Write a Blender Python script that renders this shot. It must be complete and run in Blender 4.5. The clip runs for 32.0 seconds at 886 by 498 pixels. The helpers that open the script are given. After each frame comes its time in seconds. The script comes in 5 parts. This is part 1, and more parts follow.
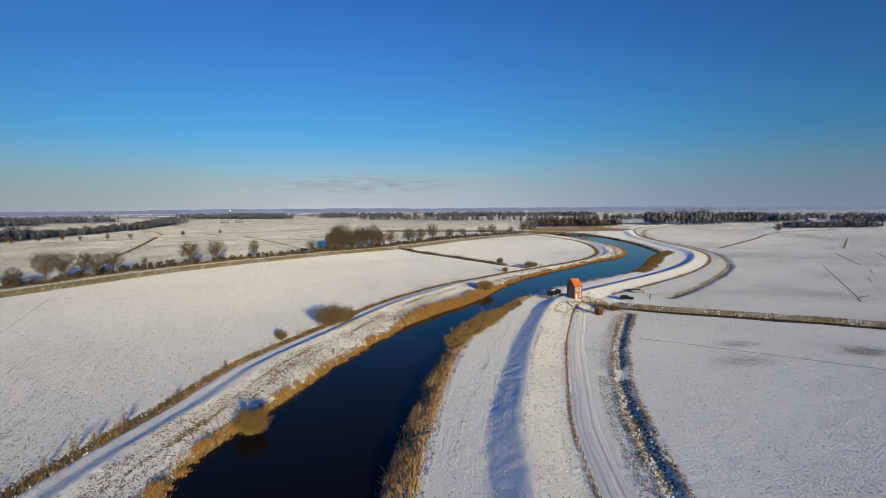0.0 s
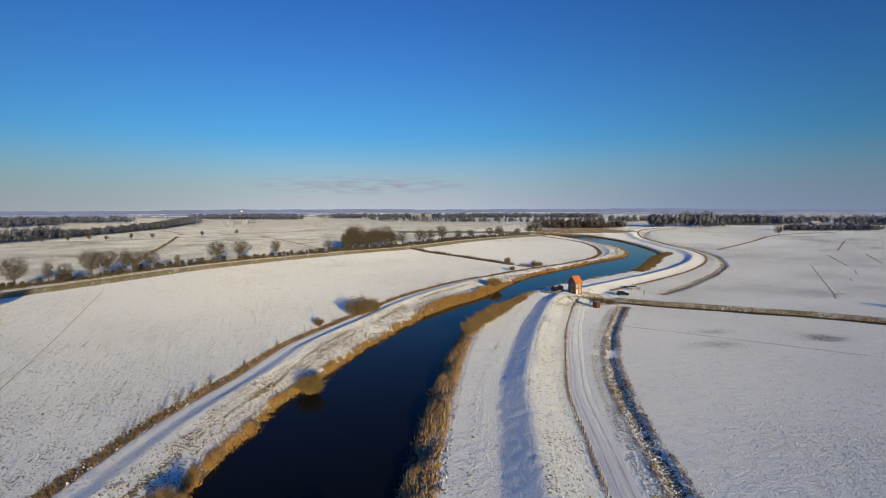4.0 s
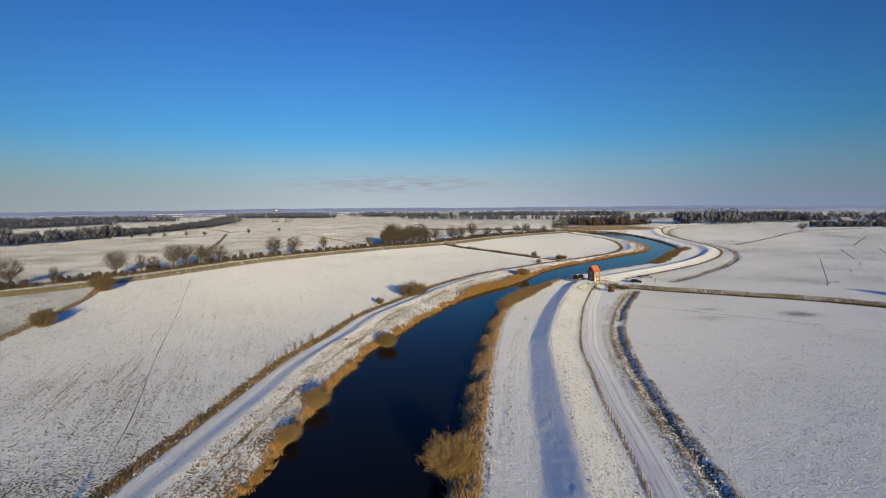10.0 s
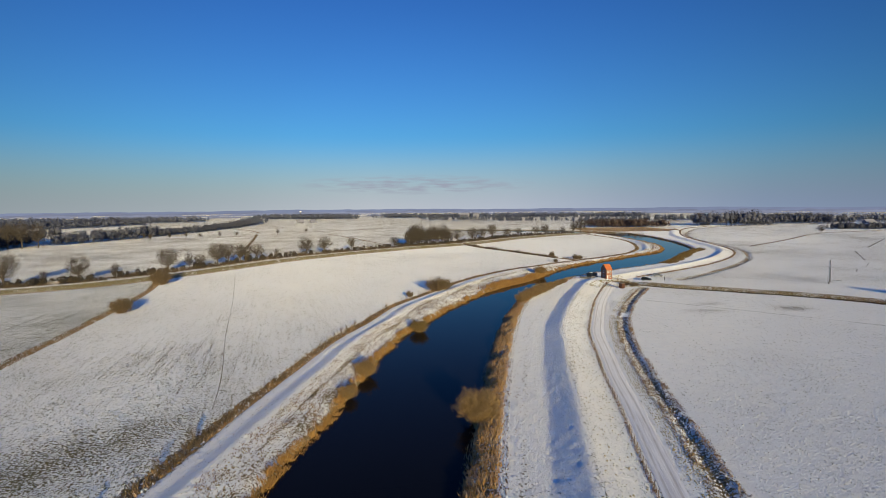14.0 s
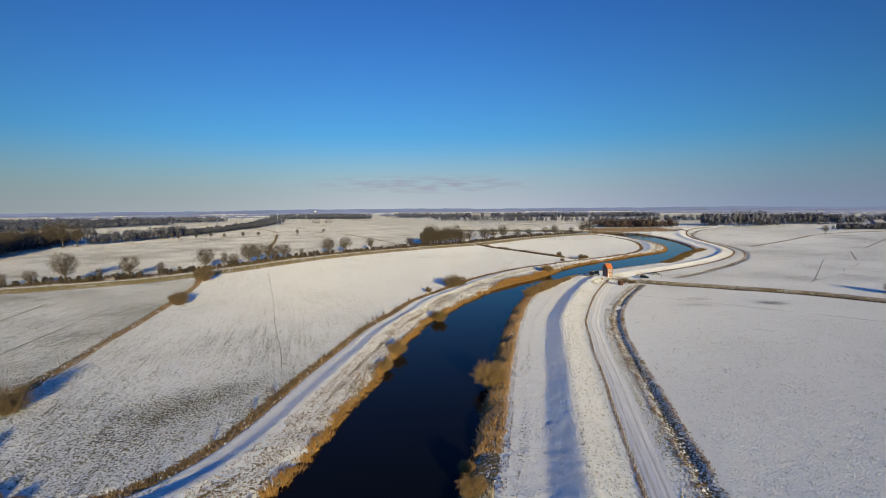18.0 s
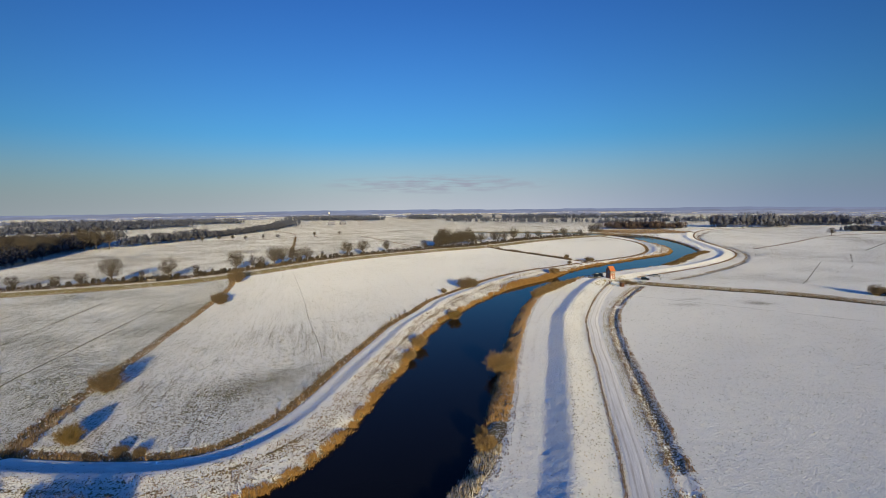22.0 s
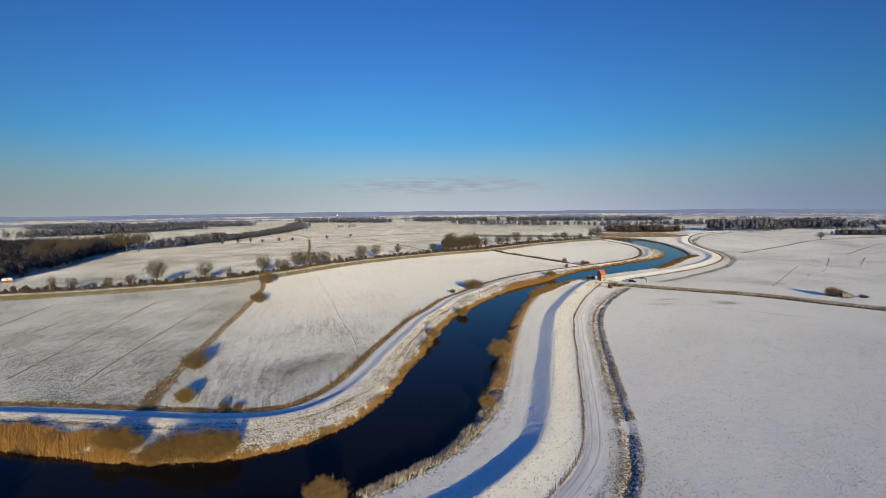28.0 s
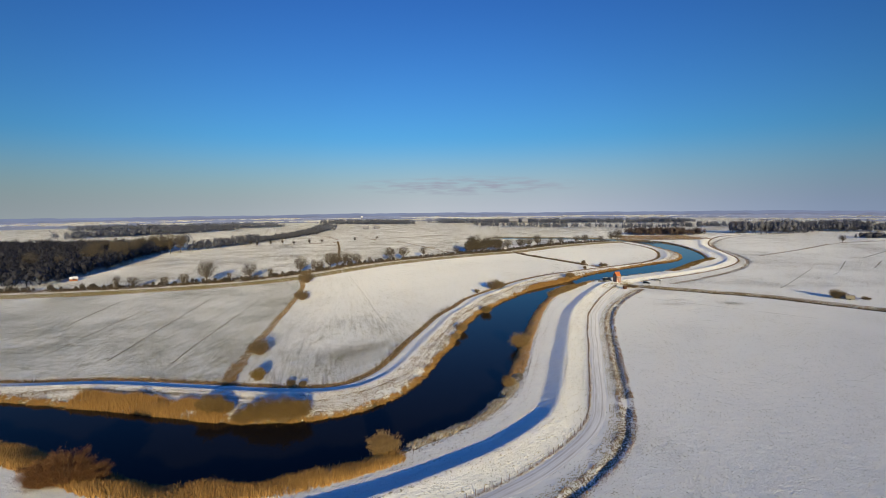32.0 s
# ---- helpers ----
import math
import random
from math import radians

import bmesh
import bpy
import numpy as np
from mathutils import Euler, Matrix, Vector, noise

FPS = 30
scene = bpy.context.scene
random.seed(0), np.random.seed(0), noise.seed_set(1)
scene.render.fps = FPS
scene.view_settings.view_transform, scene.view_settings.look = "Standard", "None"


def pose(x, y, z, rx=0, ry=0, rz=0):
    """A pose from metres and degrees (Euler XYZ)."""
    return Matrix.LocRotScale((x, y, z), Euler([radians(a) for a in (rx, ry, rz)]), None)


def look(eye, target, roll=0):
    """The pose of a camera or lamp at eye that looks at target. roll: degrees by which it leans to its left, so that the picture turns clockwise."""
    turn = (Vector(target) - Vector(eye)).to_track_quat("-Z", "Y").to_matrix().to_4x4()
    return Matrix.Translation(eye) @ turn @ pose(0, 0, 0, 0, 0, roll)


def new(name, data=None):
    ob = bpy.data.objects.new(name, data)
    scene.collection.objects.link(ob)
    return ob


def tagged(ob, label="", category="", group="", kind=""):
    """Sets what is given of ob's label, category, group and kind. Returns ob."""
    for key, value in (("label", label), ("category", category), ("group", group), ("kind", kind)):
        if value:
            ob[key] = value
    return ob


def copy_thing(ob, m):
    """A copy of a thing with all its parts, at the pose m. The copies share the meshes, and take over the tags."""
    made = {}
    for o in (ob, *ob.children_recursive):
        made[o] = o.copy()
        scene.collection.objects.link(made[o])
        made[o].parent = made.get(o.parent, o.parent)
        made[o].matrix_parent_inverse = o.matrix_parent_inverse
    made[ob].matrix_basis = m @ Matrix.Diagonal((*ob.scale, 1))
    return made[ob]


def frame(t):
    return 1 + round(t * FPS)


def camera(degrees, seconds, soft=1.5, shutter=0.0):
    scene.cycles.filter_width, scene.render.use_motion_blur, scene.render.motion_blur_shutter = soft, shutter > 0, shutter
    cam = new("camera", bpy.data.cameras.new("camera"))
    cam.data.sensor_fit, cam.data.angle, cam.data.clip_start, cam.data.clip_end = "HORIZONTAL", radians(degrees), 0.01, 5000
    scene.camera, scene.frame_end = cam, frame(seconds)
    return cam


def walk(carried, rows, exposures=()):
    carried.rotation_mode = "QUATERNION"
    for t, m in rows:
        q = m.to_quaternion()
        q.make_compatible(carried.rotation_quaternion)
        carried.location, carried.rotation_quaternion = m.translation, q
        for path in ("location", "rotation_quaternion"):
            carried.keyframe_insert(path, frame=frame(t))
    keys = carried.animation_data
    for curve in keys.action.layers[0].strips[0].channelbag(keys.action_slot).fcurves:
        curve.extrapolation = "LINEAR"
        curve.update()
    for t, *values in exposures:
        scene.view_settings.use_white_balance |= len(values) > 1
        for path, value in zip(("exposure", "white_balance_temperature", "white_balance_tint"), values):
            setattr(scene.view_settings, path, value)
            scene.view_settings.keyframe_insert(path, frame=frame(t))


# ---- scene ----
cam = camera(82.48, 32.0, soft=0.85)
PATH = [
    (0, (0.00, 0.00, 32.00), (17.80, 98.01, 23.24), -0.37),
    (0.5, (-0.48, -2.03, 32.27), (17.11, 96.03, 23.59), -0.34),
    (1, (-1.04, -4.09, 32.52), (16.04, 94.06, 23.89), -0.30),
    (1.5, (-1.69, -6.21, 32.72), (15.01, 92.01, 24.12), -0.27),
    (2, (-2.44, -8.38, 32.87), (14.35, 89.83, 24.28), -0.23),
    (2.5, (-3.26, -10.60, 32.98), (13.47, 87.61, 24.39), -0.20),
    (3, (-4.13, -12.88, 33.05), (12.54, 85.34, 24.48), -0.18),
    (3.5, (-5.03, -15.22, 33.10), (11.59, 83.02, 24.53), -0.16),
    (5.5, (-8.82, -25.10, 33.08), (7.62, 73.17, 24.52), -0.16),
    (6, (-9.64, -27.68, 33.15), (6.63, 70.61, 24.54), -0.17),
    (6.5, (-10.42, -30.30, 33.28), (5.32, 68.07, 24.64), -0.19),
    (7, (-11.14, -32.94, 33.42), (3.62, 65.58, 24.73), -0.21),
    (7.5, (-11.83, -35.55, 33.57), (2.13, 63.09, 24.82), -0.24),
    (8, (-12.48, -38.10, 33.69), (0.92, 60.61, 24.88), -0.27),
    (8.5, (-13.12, -40.56, 33.77), (-0.25, 58.21, 24.91), -0.31),
    (9, (-13.77, -42.90, 33.80), (-1.47, 55.95, 24.91), -0.36),
    (9.5, (-14.51, -45.07, 33.77), (-2.38, 53.79, 24.87), -0.42),
    (10, (-15.24, -47.18, 33.72), (-3.70, 51.76, 24.83), -0.47),
    (10.5, (-15.88, -49.28, 33.67), (-4.99, 49.73, 24.83), -0.51),
    (11, (-16.46, -51.41, 33.66), (-6.12, 47.67, 24.87), -0.53),
    (11.5, (-16.98, -53.56, 33.68), (-7.20, 45.58, 24.93), -0.53),
    (12, (-17.44, -55.76, 33.75), (-8.12, 43.42, 25.04), -0.52),
    (12.5, (-17.83, -58.03, 33.88), (-9.05, 41.20, 25.19), -0.50),
    (13, (-18.20, -60.38, 34.06), (-9.69, 38.88, 25.39), -0.47),
    (13.5, (-18.59, -62.85, 34.28), (-10.30, 36.43, 25.63), -0.45),
    (14, (-19.01, -65.42, 34.53), (-11.29, 33.91, 25.88), -0.44),
    (14.5, (-19.45, -68.07, 34.79), (-12.27, 31.29, 26.14), -0.43),
    (16.5, (-21.44, -79.39, 35.98), (-15.29, 20.04, 27.29), -0.44),
    (17, (-21.85, -82.20, 36.31), (-15.97, 17.25, 27.61), -0.45),
    (17.5, (-22.22, -84.97, 36.65), (-16.58, 14.49, 27.90), -0.46),
    (18, (-22.57, -87.69, 37.01), (-17.05, 11.77, 28.22), -0.47),
    (18.5, (-22.89, -90.34, 37.39), (-17.50, 9.13, 28.59), -0.49),
    (19, (-23.19, -92.90, 37.80), (-18.27, 6.59, 29.01), -0.51),
    (19.5, (-23.52, -95.36, 38.23), (-18.99, 4.15, 29.47), -0.53),
    (20, (-23.84, -97.74, 38.69), (-19.73, 1.79, 29.92), -0.55),
    (20.5, (-24.14, -100.05, 39.16), (-20.28, -0.51, 30.38), -0.56),
    (21, (-24.44, -102.34, 39.64), (-20.89, -2.79, 30.85), -0.57),
    (21.5, (-24.73, -104.61, 40.12), (-21.44, -5.05, 31.35), -0.59),
    (22, (-25.00, -106.90, 40.61), (-21.69, -7.34, 31.88), -0.60),
    (22.5, (-25.25, -109.22, 41.10), (-22.15, -9.65, 32.42), -0.62),
    (23, (-25.47, -111.61, 41.57), (-22.35, -12.03, 32.95), -0.63),
    (23.5, (-25.65, -114.08, 42.03), (-22.69, -14.49, 33.41), -0.63),
    (24, (-25.80, -116.62, 42.48), (-22.95, -17.03, 33.84), -0.62),
    (24.5, (-25.96, -119.22, 42.94), (-23.22, -19.63, 34.28), -0.61),
    (25, (-26.17, -121.88, 43.40), (-23.65, -22.29, 34.75), -0.60),
    (25.5, (-26.43, -124.60, 43.86), (-23.81, -25.00, 35.24), -0.60),
    (27.5, (-27.78, -135.87, 45.69), (-25.38, -36.27, 37.08), -0.55),
    (28, (-28.11, -138.73, 46.10), (-25.77, -39.13, 37.50), -0.55),
    (28.5, (-28.43, -141.60, 46.47), (-26.23, -41.99, 37.87), -0.55),
    (29, (-28.76, -144.46, 46.84), (-26.57, -44.86, 38.25), -0.56),
    (29.5, (-29.07, -147.33, 47.21), (-26.97, -47.72, 38.63), -0.56),
    (30, (-29.39, -150.19, 47.59), (-27.67, -50.57, 39.03), -0.57),
    (30.5, (-29.72, -153.04, 47.98), (-28.47, -53.41, 39.45), -0.57),
    (31, (-30.06, -155.88, 48.40), (-29.46, -56.24, 39.92), -0.58),
    (31.5, (-30.41, -158.71, 48.83), (-31.22, -59.07, 40.40), -0.58),
    (32, (-30.75, -161.54, 49.27), (-32.66, -61.91, 40.89), -0.58),
]
EXPOSURE = 0.4
walk(cam, [(t, look(eye, target, roll)) for t, eye, target, roll in PATH], exposures=((0.0, EXPOSURE),))

# ---- sky and sun: a low winter sun behind the flight ----
SUN_EL, SUN_AZ = radians(10.5), math.pi - 0.21
world = bpy.data.worlds.new("winter_sky")
scene.world = world
world.use_nodes = True
wn, wl = world.node_tree.nodes, world.node_tree.links
wn.clear()
sky = wn.new("ShaderNodeTexSky")
sky.sky_type, sky.sun_disc, sky.sun_elevation, sky.sun_rotation = "NISHITA", False, SUN_EL, SUN_AZ
sky.air_density, sky.dust_density, sky.ozone_density, sky.altitude = 1.0, 0.8, 2.5, 30
# thin streaks of cloud low over the horizon
wco, wsep, wmap = wn.new("ShaderNodeTexCoord"), wn.new("ShaderNodeSeparateXYZ"), wn.new("ShaderNodeMapping")
wmap.inputs["Scale"].default_value = (22, 22, 190)
wnoise = wn.new("ShaderNodeTexNoise")
wnoise.inputs["Scale"].default_value, wnoise.inputs["Detail"].default_value = 1.0, 6


def wmath(op, a, b, c=0.5):
    n = wn.new("ShaderNodeMath")
    n.operation = op
    for k, v in enumerate((a, b, c)):
        if isinstance(v, bpy.types.NodeSocket):
            wl.new(v, n.inputs[k])
        else:
            n.inputs[k].default_value = v
    return n.outputs[0]


# one long wisp to the north, fainter ones beside it
wax = wmath("DIVIDE", wmath("SUBTRACT", wsep.outputs["X"], 0.025), 0.15)
waz = wmath("DIVIDE", wmath("SUBTRACT", wsep.outputs["Z"], 0.040), 0.013)
wfall = wmath("SUBTRACT", 1.0, wmath("ADD", wmath("MULTIPLY", wax, wax), wmath("MULTIPLY", waz, waz)))
wband = wn.new("ShaderNodeMapRange")
wband.inputs["From Min"].default_value, wband.inputs["From Max"].default_value, wband.inputs["To Min"].default_value = -1.5, 1.0, 0.0
wl.new(wfall, wband.inputs["Value"])
wthin = wn.new("ShaderNodeMapRange")
wthin.inputs["From Min"].default_value, wthin.inputs["From Max"].default_value, wthin.inputs["To Max"].default_value = 0.42, 0.62, 0.8
wmul = wn.new("ShaderNodeMath")
wmul.operation = "MULTIPLY"
wmix = wn.new("ShaderNodeMixRGB")
wmix.inputs["Color2"].default_value = (2.7, 2.75, 3.5, 1)
wbg, wout = wn.new("ShaderNodeBackground"), wn.new("ShaderNodeOutputWorld")
wbg.inputs["Strength"].default_value = 0.09
# clear deep blue above, a grey-pink winter haze low down all round
wtint = wn.new("ShaderNodeMixRGB")
wtint.blend_type = "MULTIPLY"
wtint.inputs["Fac"].default_value = 1.0
wdeep = wn.new("ShaderNodeMixRGB")
wdeep.inputs["Color1"].default_value, wdeep.inputs["Color2"].default_value = (0.278, 0.675, 1.09, 1), (0.216, 0.535, 1.14, 1)
whigh = wn.new("ShaderNodeMapRange")
whigh.inputs["From Min"].default_value, whigh.inputs["From Max"].default_value = 0.14, 0.42
# brighter tint overhead, out of view, added to lift the blue in shade
wzen = wn.new("ShaderNodeMixRGB")
wzen.inputs["Color2"].default_value = (0.30, 1.16, 2.55, 1)
wtop = wn.new("ShaderNodeMapRange")
wtop.inputs["From Min"].default_value, wtop.inputs["From Max"].default_value = 0.58, 0.9
wlow = wn.new("ShaderNodeMapRange")
wlow.interpolation_type = "SMOOTHSTEP"
wlow.inputs["From Min"].default_value, wlow.inputs["From Max"].default_value, wlow.inputs["To Min"].default_value, wlow.inputs["To Max"].default_value = -0.03, 0.14, 1.0, 0.0
whaze = wn.new("ShaderNodeMixRGB")
# the haze is paler ahead and leaden towards the east
whue = wn.new("ShaderNodeValToRGB")
for at, tone in ((0.0, (0.52, 0.62, 0.66)), (0.30, (0.62, 0.70, 0.76)), (0.47, (0.78, 0.84, 0.93)), (0.60, (0.72, 0.79, 0.93)), (0.80, (0.42, 0.535, 0.76)), (1.0, (0.38, 0.49, 0.71))):
    stop = whue.color_ramp.elements[0] if at == 0.0 else whue.color_ramp.elements[-1] if at == 1.0 else whue.color_ramp.elements.new(at)
    stop.position, stop.color = at, (*tone, 1)
wl.new(wmath("MULTIPLY_ADD", wsep.outputs["X"], 0.5), whue.inputs[0])
wgain = wn.new("ShaderNodeVectorMath")
wgain.operation = "SCALE"
wgain.inputs["Scale"].default_value = 5.4
wl.new(whue.outputs[0], wgain.inputs[0])
wl.new(wgain.outputs[0], whaze.inputs["Color2"])
wl.new(wco.outputs["Generated"], wmap.inputs["Vector"])
wl.new(wmap.outputs[0], wnoise.inputs["Vector"])
wl.new(wco.outputs["Generated"], wsep.inputs[0])
wl.new(wnoise.outputs["Fac"], wthin.inputs["Value"])
wl.new(wband.outputs[0], wmul.inputs[0])
wl.new(wthin.outputs[0], wmul.inputs[1])
wl.new(wmul.outputs[0], wmix.inputs["Fac"])
wl.new(sky.outputs["Color"], wtint.inputs["Color1"])
wl.new(wsep.outputs["Z"], whigh.inputs["Value"])
wl.new(whigh.outputs[0], wdeep.inputs["Fac"])
wl.new(wdeep.outputs[0], wzen.inputs["Color1"])
wl.new(wsep.outputs["Z"], wtop.inputs["Value"])
wl.new(wtop.outputs[0], wzen.inputs["Fac"])
wl.new(wzen.outputs[0], wtint.inputs["Color2"])
wdot = wn.new("ShaderNodeVectorMath")
wdot.operation = "DOT_PRODUCT"
wdot.inputs[1].default_value = (0.06, 0.998, 0.0)
wl.new(wco.outputs["Generated"], wdot.inputs[0])
wside = wn.new("ShaderNodeValToRGB")
for at, grey in ((0.0, 1.0), (0.40, 1.0), (0.68, 0.70), (0.86, 0.76), (0.97, 1.0)):
    stop = wside.color_ramp.elements[0] if at == 0.0 else wside.color_ramp.elements.new(at)
    stop.position, stop.color = at, (grey, grey, grey, 1)
wside.color_ramp.elements[-1].position = 1.0
wside.color_ramp.interpolation = "B_SPLINE"
wl.new(wmath("MULTIPLY_ADD", wdot.outputs["Value"], 0.5), wside.inputs[0])
wshade = wn.new("ShaderNodeMixRGB")
wshade.blend_type, wshade.inputs["Fac"].default_value = "MULTIPLY", 1.0
wl.new(whaze.outputs[0], wshade.inputs["Color1"])
wl.new(wside.outputs[0], wshade.inputs["Color2"])
wl.new(wtint.outputs[0], whaze.inputs["Color1"])
wl.new(wsep.outputs["Z"], wlow.inputs["Value"])
wl.new(wlow.outputs[0], whaze.inputs["Fac"])
wl.new(wshade.outputs[0], wmix.inputs["Color1"])
wl.new(wmix.outputs[0], wbg.inputs["Color"])
wl.new(wbg.outputs[0], wout.inputs["Surface"])

sun_way = Vector((math.sin(SUN_AZ) * math.cos(SUN_EL), math.cos(SUN_AZ) * math.cos(SUN_EL), math.sin(SUN_EL)))
sun_data = bpy.data.lights.new("sun", "SUN")
sun_data.energy, sun_data.angle, sun_data.color = 3.42, radians(0.7), (1.0, 0.792, 0.385)
sun = new("sun", sun_data)
sun.matrix_world = look(sun_way * 300, (0, 0, 0))

# ---- materials ----
class Nodes:
    """A small helper to wire a material."""
    def __init__(self, name, rough=0.8):
        self.mat = bpy.data.materials.new(name)
        self.mat.use_nodes = True
        self.t = self.mat.node_tree
        self.bsdf = self.t.nodes["Principled BSDF"]
        self.bsdf.inputs["Roughness"].default_value = rough
        self.bsdf.inputs["Specular IOR Level"].default_value = 0.25
        self.bsdf.inputs["Diffuse Roughness"].default_value = 0.5

    def node(self, kind, **sockets):
        n = self.t.nodes.new("ShaderNode" + kind)
        for k, v in sockets.items():
            self.put(n, k.replace("_", " "), v)
        return n

    def put(self, n, key, v):
        s = n.inputs[int(key[1:])] if key[0] == "i" and key[1:].isdigit() else n.inputs[key]
        if isinstance(v, bpy.types.NodeSocket):
            self.t.links.new(v, s)
        else:
            s.default_value = v

    def coords(self, scale=(1, 1, 1), turn=0.0):
        g = self.node("NewGeometry")
        m = self.node("Mapping", Vector=g.outputs["Position"])
        m.inputs["Scale"].default_value = scale
        m.inputs["Rotation"].default_value = (0, 0, turn)
        return m.outputs[0]

    def noise(self, vec, scale, detail=4.0, rough=0.55):
        n = self.node("TexNoise", Vector=vec, Scale=scale, Detail=detail, Roughness=rough)
        return n.outputs["Fac"]

    def math(self, op, a, b=0.0, c=0.0):
        n = self.node("Math", i0=a, i1=b, i2=c)
        n.operation = op
        return n.outputs[0]

    def ramp(self, v, a, b, lo=0.0, hi=1.0):
        n = self.node("MapRange", Value=v)
        n.inputs["From Min"].default_value, n.inputs["From Max"].default_value = a, b
        n.inputs["To Min"].default_value, n.inputs["To Max"].default_value = lo, hi
        return n.outputs[0]

    def mix(self, f, a, b):
        n = self.node("MixRGB", Fac=f)
        for k, v in (("Color1", a), ("Color2", b)):
            self.put(n, k, (*v, 1) if isinstance(v, tuple) and len(v) == 3 else v)
        return n.outputs[0]

    def bump(self, height, strength, dist, normal=None):
        n = self.node("Bump", Height=height, Strength=strength, Distance=dist)
        if normal is not None:
            self.put(n, "Normal", normal)
        self.put(self.bsdf, "Normal", n.outputs[0])
        return n.outputs[0]

    def done(self, color):
        self.put(self.bsdf, "Base Color", (*color, 1) if isinstance(color, tuple) and len(color) == 3 else color)
        return self.mat


def plant_mat(name, a, b, frost=0.0, by_island=True):
    """Dry stalks and twigs: two tones that change from piece to piece, with rime on some of them."""
    k = Nodes(name, 0.85)
    g = k.node("NewGeometry")
    col = k.mix(g.outputs["Random Per Island"], a, b)
    p = k.coords()
    col = k.mix(k.ramp(k.noise(p, 0.35, 2), 0.35, 0.7, 0.0, 0.45), col, tuple(0.55 * v for v in a))
    if frost:
        col = k.mix(k.math("MULTIPLY", k.ramp(k.noise(p, 1.3, 3), 0.42, 0.62), frost), col, (0.62, 0.64, 0.68))
    return k.done(col)


def plain_mat(name, color, rough=0.6, metal=0.0, vary=0.15, scale=1.5):
    k = Nodes(name, rough)
    k.bsdf.inputs["Metallic"].default_value = metal
    p = k.coords()
    f = k.noise(p, scale, 5)
    k.bump(k.noise(p, scale * 12, 3), 0.2, 0.02)
    return k.done(k.mix(f, tuple(v * (1 - vary) for v in color), tuple(min(1, v * (1 + vary)) for v in color)))


def ground_mat():
    """Thin snow with grass coming through; the cover attribute holds tuft density, dryness, wheel-packing and furrows."""
    k = Nodes("snowy_ground", 0.75)
    k.bsdf.inputs["Diffuse Roughness"].default_value = 1.0
    att = k.node("Attribute")
    att.attribute_name = "cover"
    sep = k.node("SeparateColor", Color=att.outputs["Color"])
    tuft, dry, packed = sep.outputs[0], sep.outputs[1], sep.outputs[2]
    furrow = att.outputs["Alpha"]
    p = k.coords()
    fine, mid, big = k.noise(p, 2.6, 5, 0.68), k.noise(p, 0.45, 5, 0.6), k.noise(p, 0.035, 4)
    snow = k.mix(k.ramp(mid, 0.3, 0.7), (0.79, 0.795, 0.77), (0.87, 0.865, 0.82))
    snow = k.mix(k.math("MULTIPLY", packed, 0.35), snow, (0.66, 0.66, 0.68))
    # streaks run along the dikes and along the sowing lines of the fields
    flow = k.node("Attribute")
    flow.attribute_name = "flow"
    streak = k.noise(k.node("Mapping", Vector=flow.outputs["Vector"], Scale=(1.0, 0.04, 1.0)).outputs[0], 1.25, 5, 0.65)
    broad = k.noise(k.node("Mapping", Vector=flow.outputs["Vector"], Scale=(1.0, 0.07, 1.0)).outputs[0], 0.42, 4, 0.6)
    rowv = k.math("MULTIPLY", k.math("ADD", k.math("SUBTRACT", streak, 0.5), k.math("MULTIPLY", k.math("SUBTRACT", broad, 0.5), 0.4)), furrow)
    lift = k.math("ADD", k.math("MULTIPLY", k.math("SUBTRACT", mid, 0.5), 0.3), k.math("MULTIPLY", k.math("SUBTRACT", big, 0.5), 0.35))
    lift = k.math("ADD", lift, k.math("MULTIPLY", rowv, 0.9))
    dens = k.math("ADD", tuft, k.math("MULTIPLY", lift, k.ramp(tuft, 0.0, 0.15)))
    show = k.ramp(k.math("ADD", fine, k.math("MULTIPLY", dens, 0.62)), 0.66, 0.715)
    grass = k.mix(dry, (0.11, 0.145, 0.06), (0.32, 0.215, 0.085))
    grass = k.mix(k.noise(p, 6.0, 2), grass, (0.13, 0.11, 0.06))
    col = k.mix(show, snow, grass)
    h = k.math("ADD", k.math("MULTIPLY", fine, 0.8), k.math("MULTIPLY", mid, 0.9))
    h = k.math("ADD", h, k.math("MULTIPLY", rowv, 1.1))
    h = k.math("ADD", h, k.math("MULTIPLY", show, 0.25))
    k.bump(h, 1.0, 0.48)
    return k.done(col)


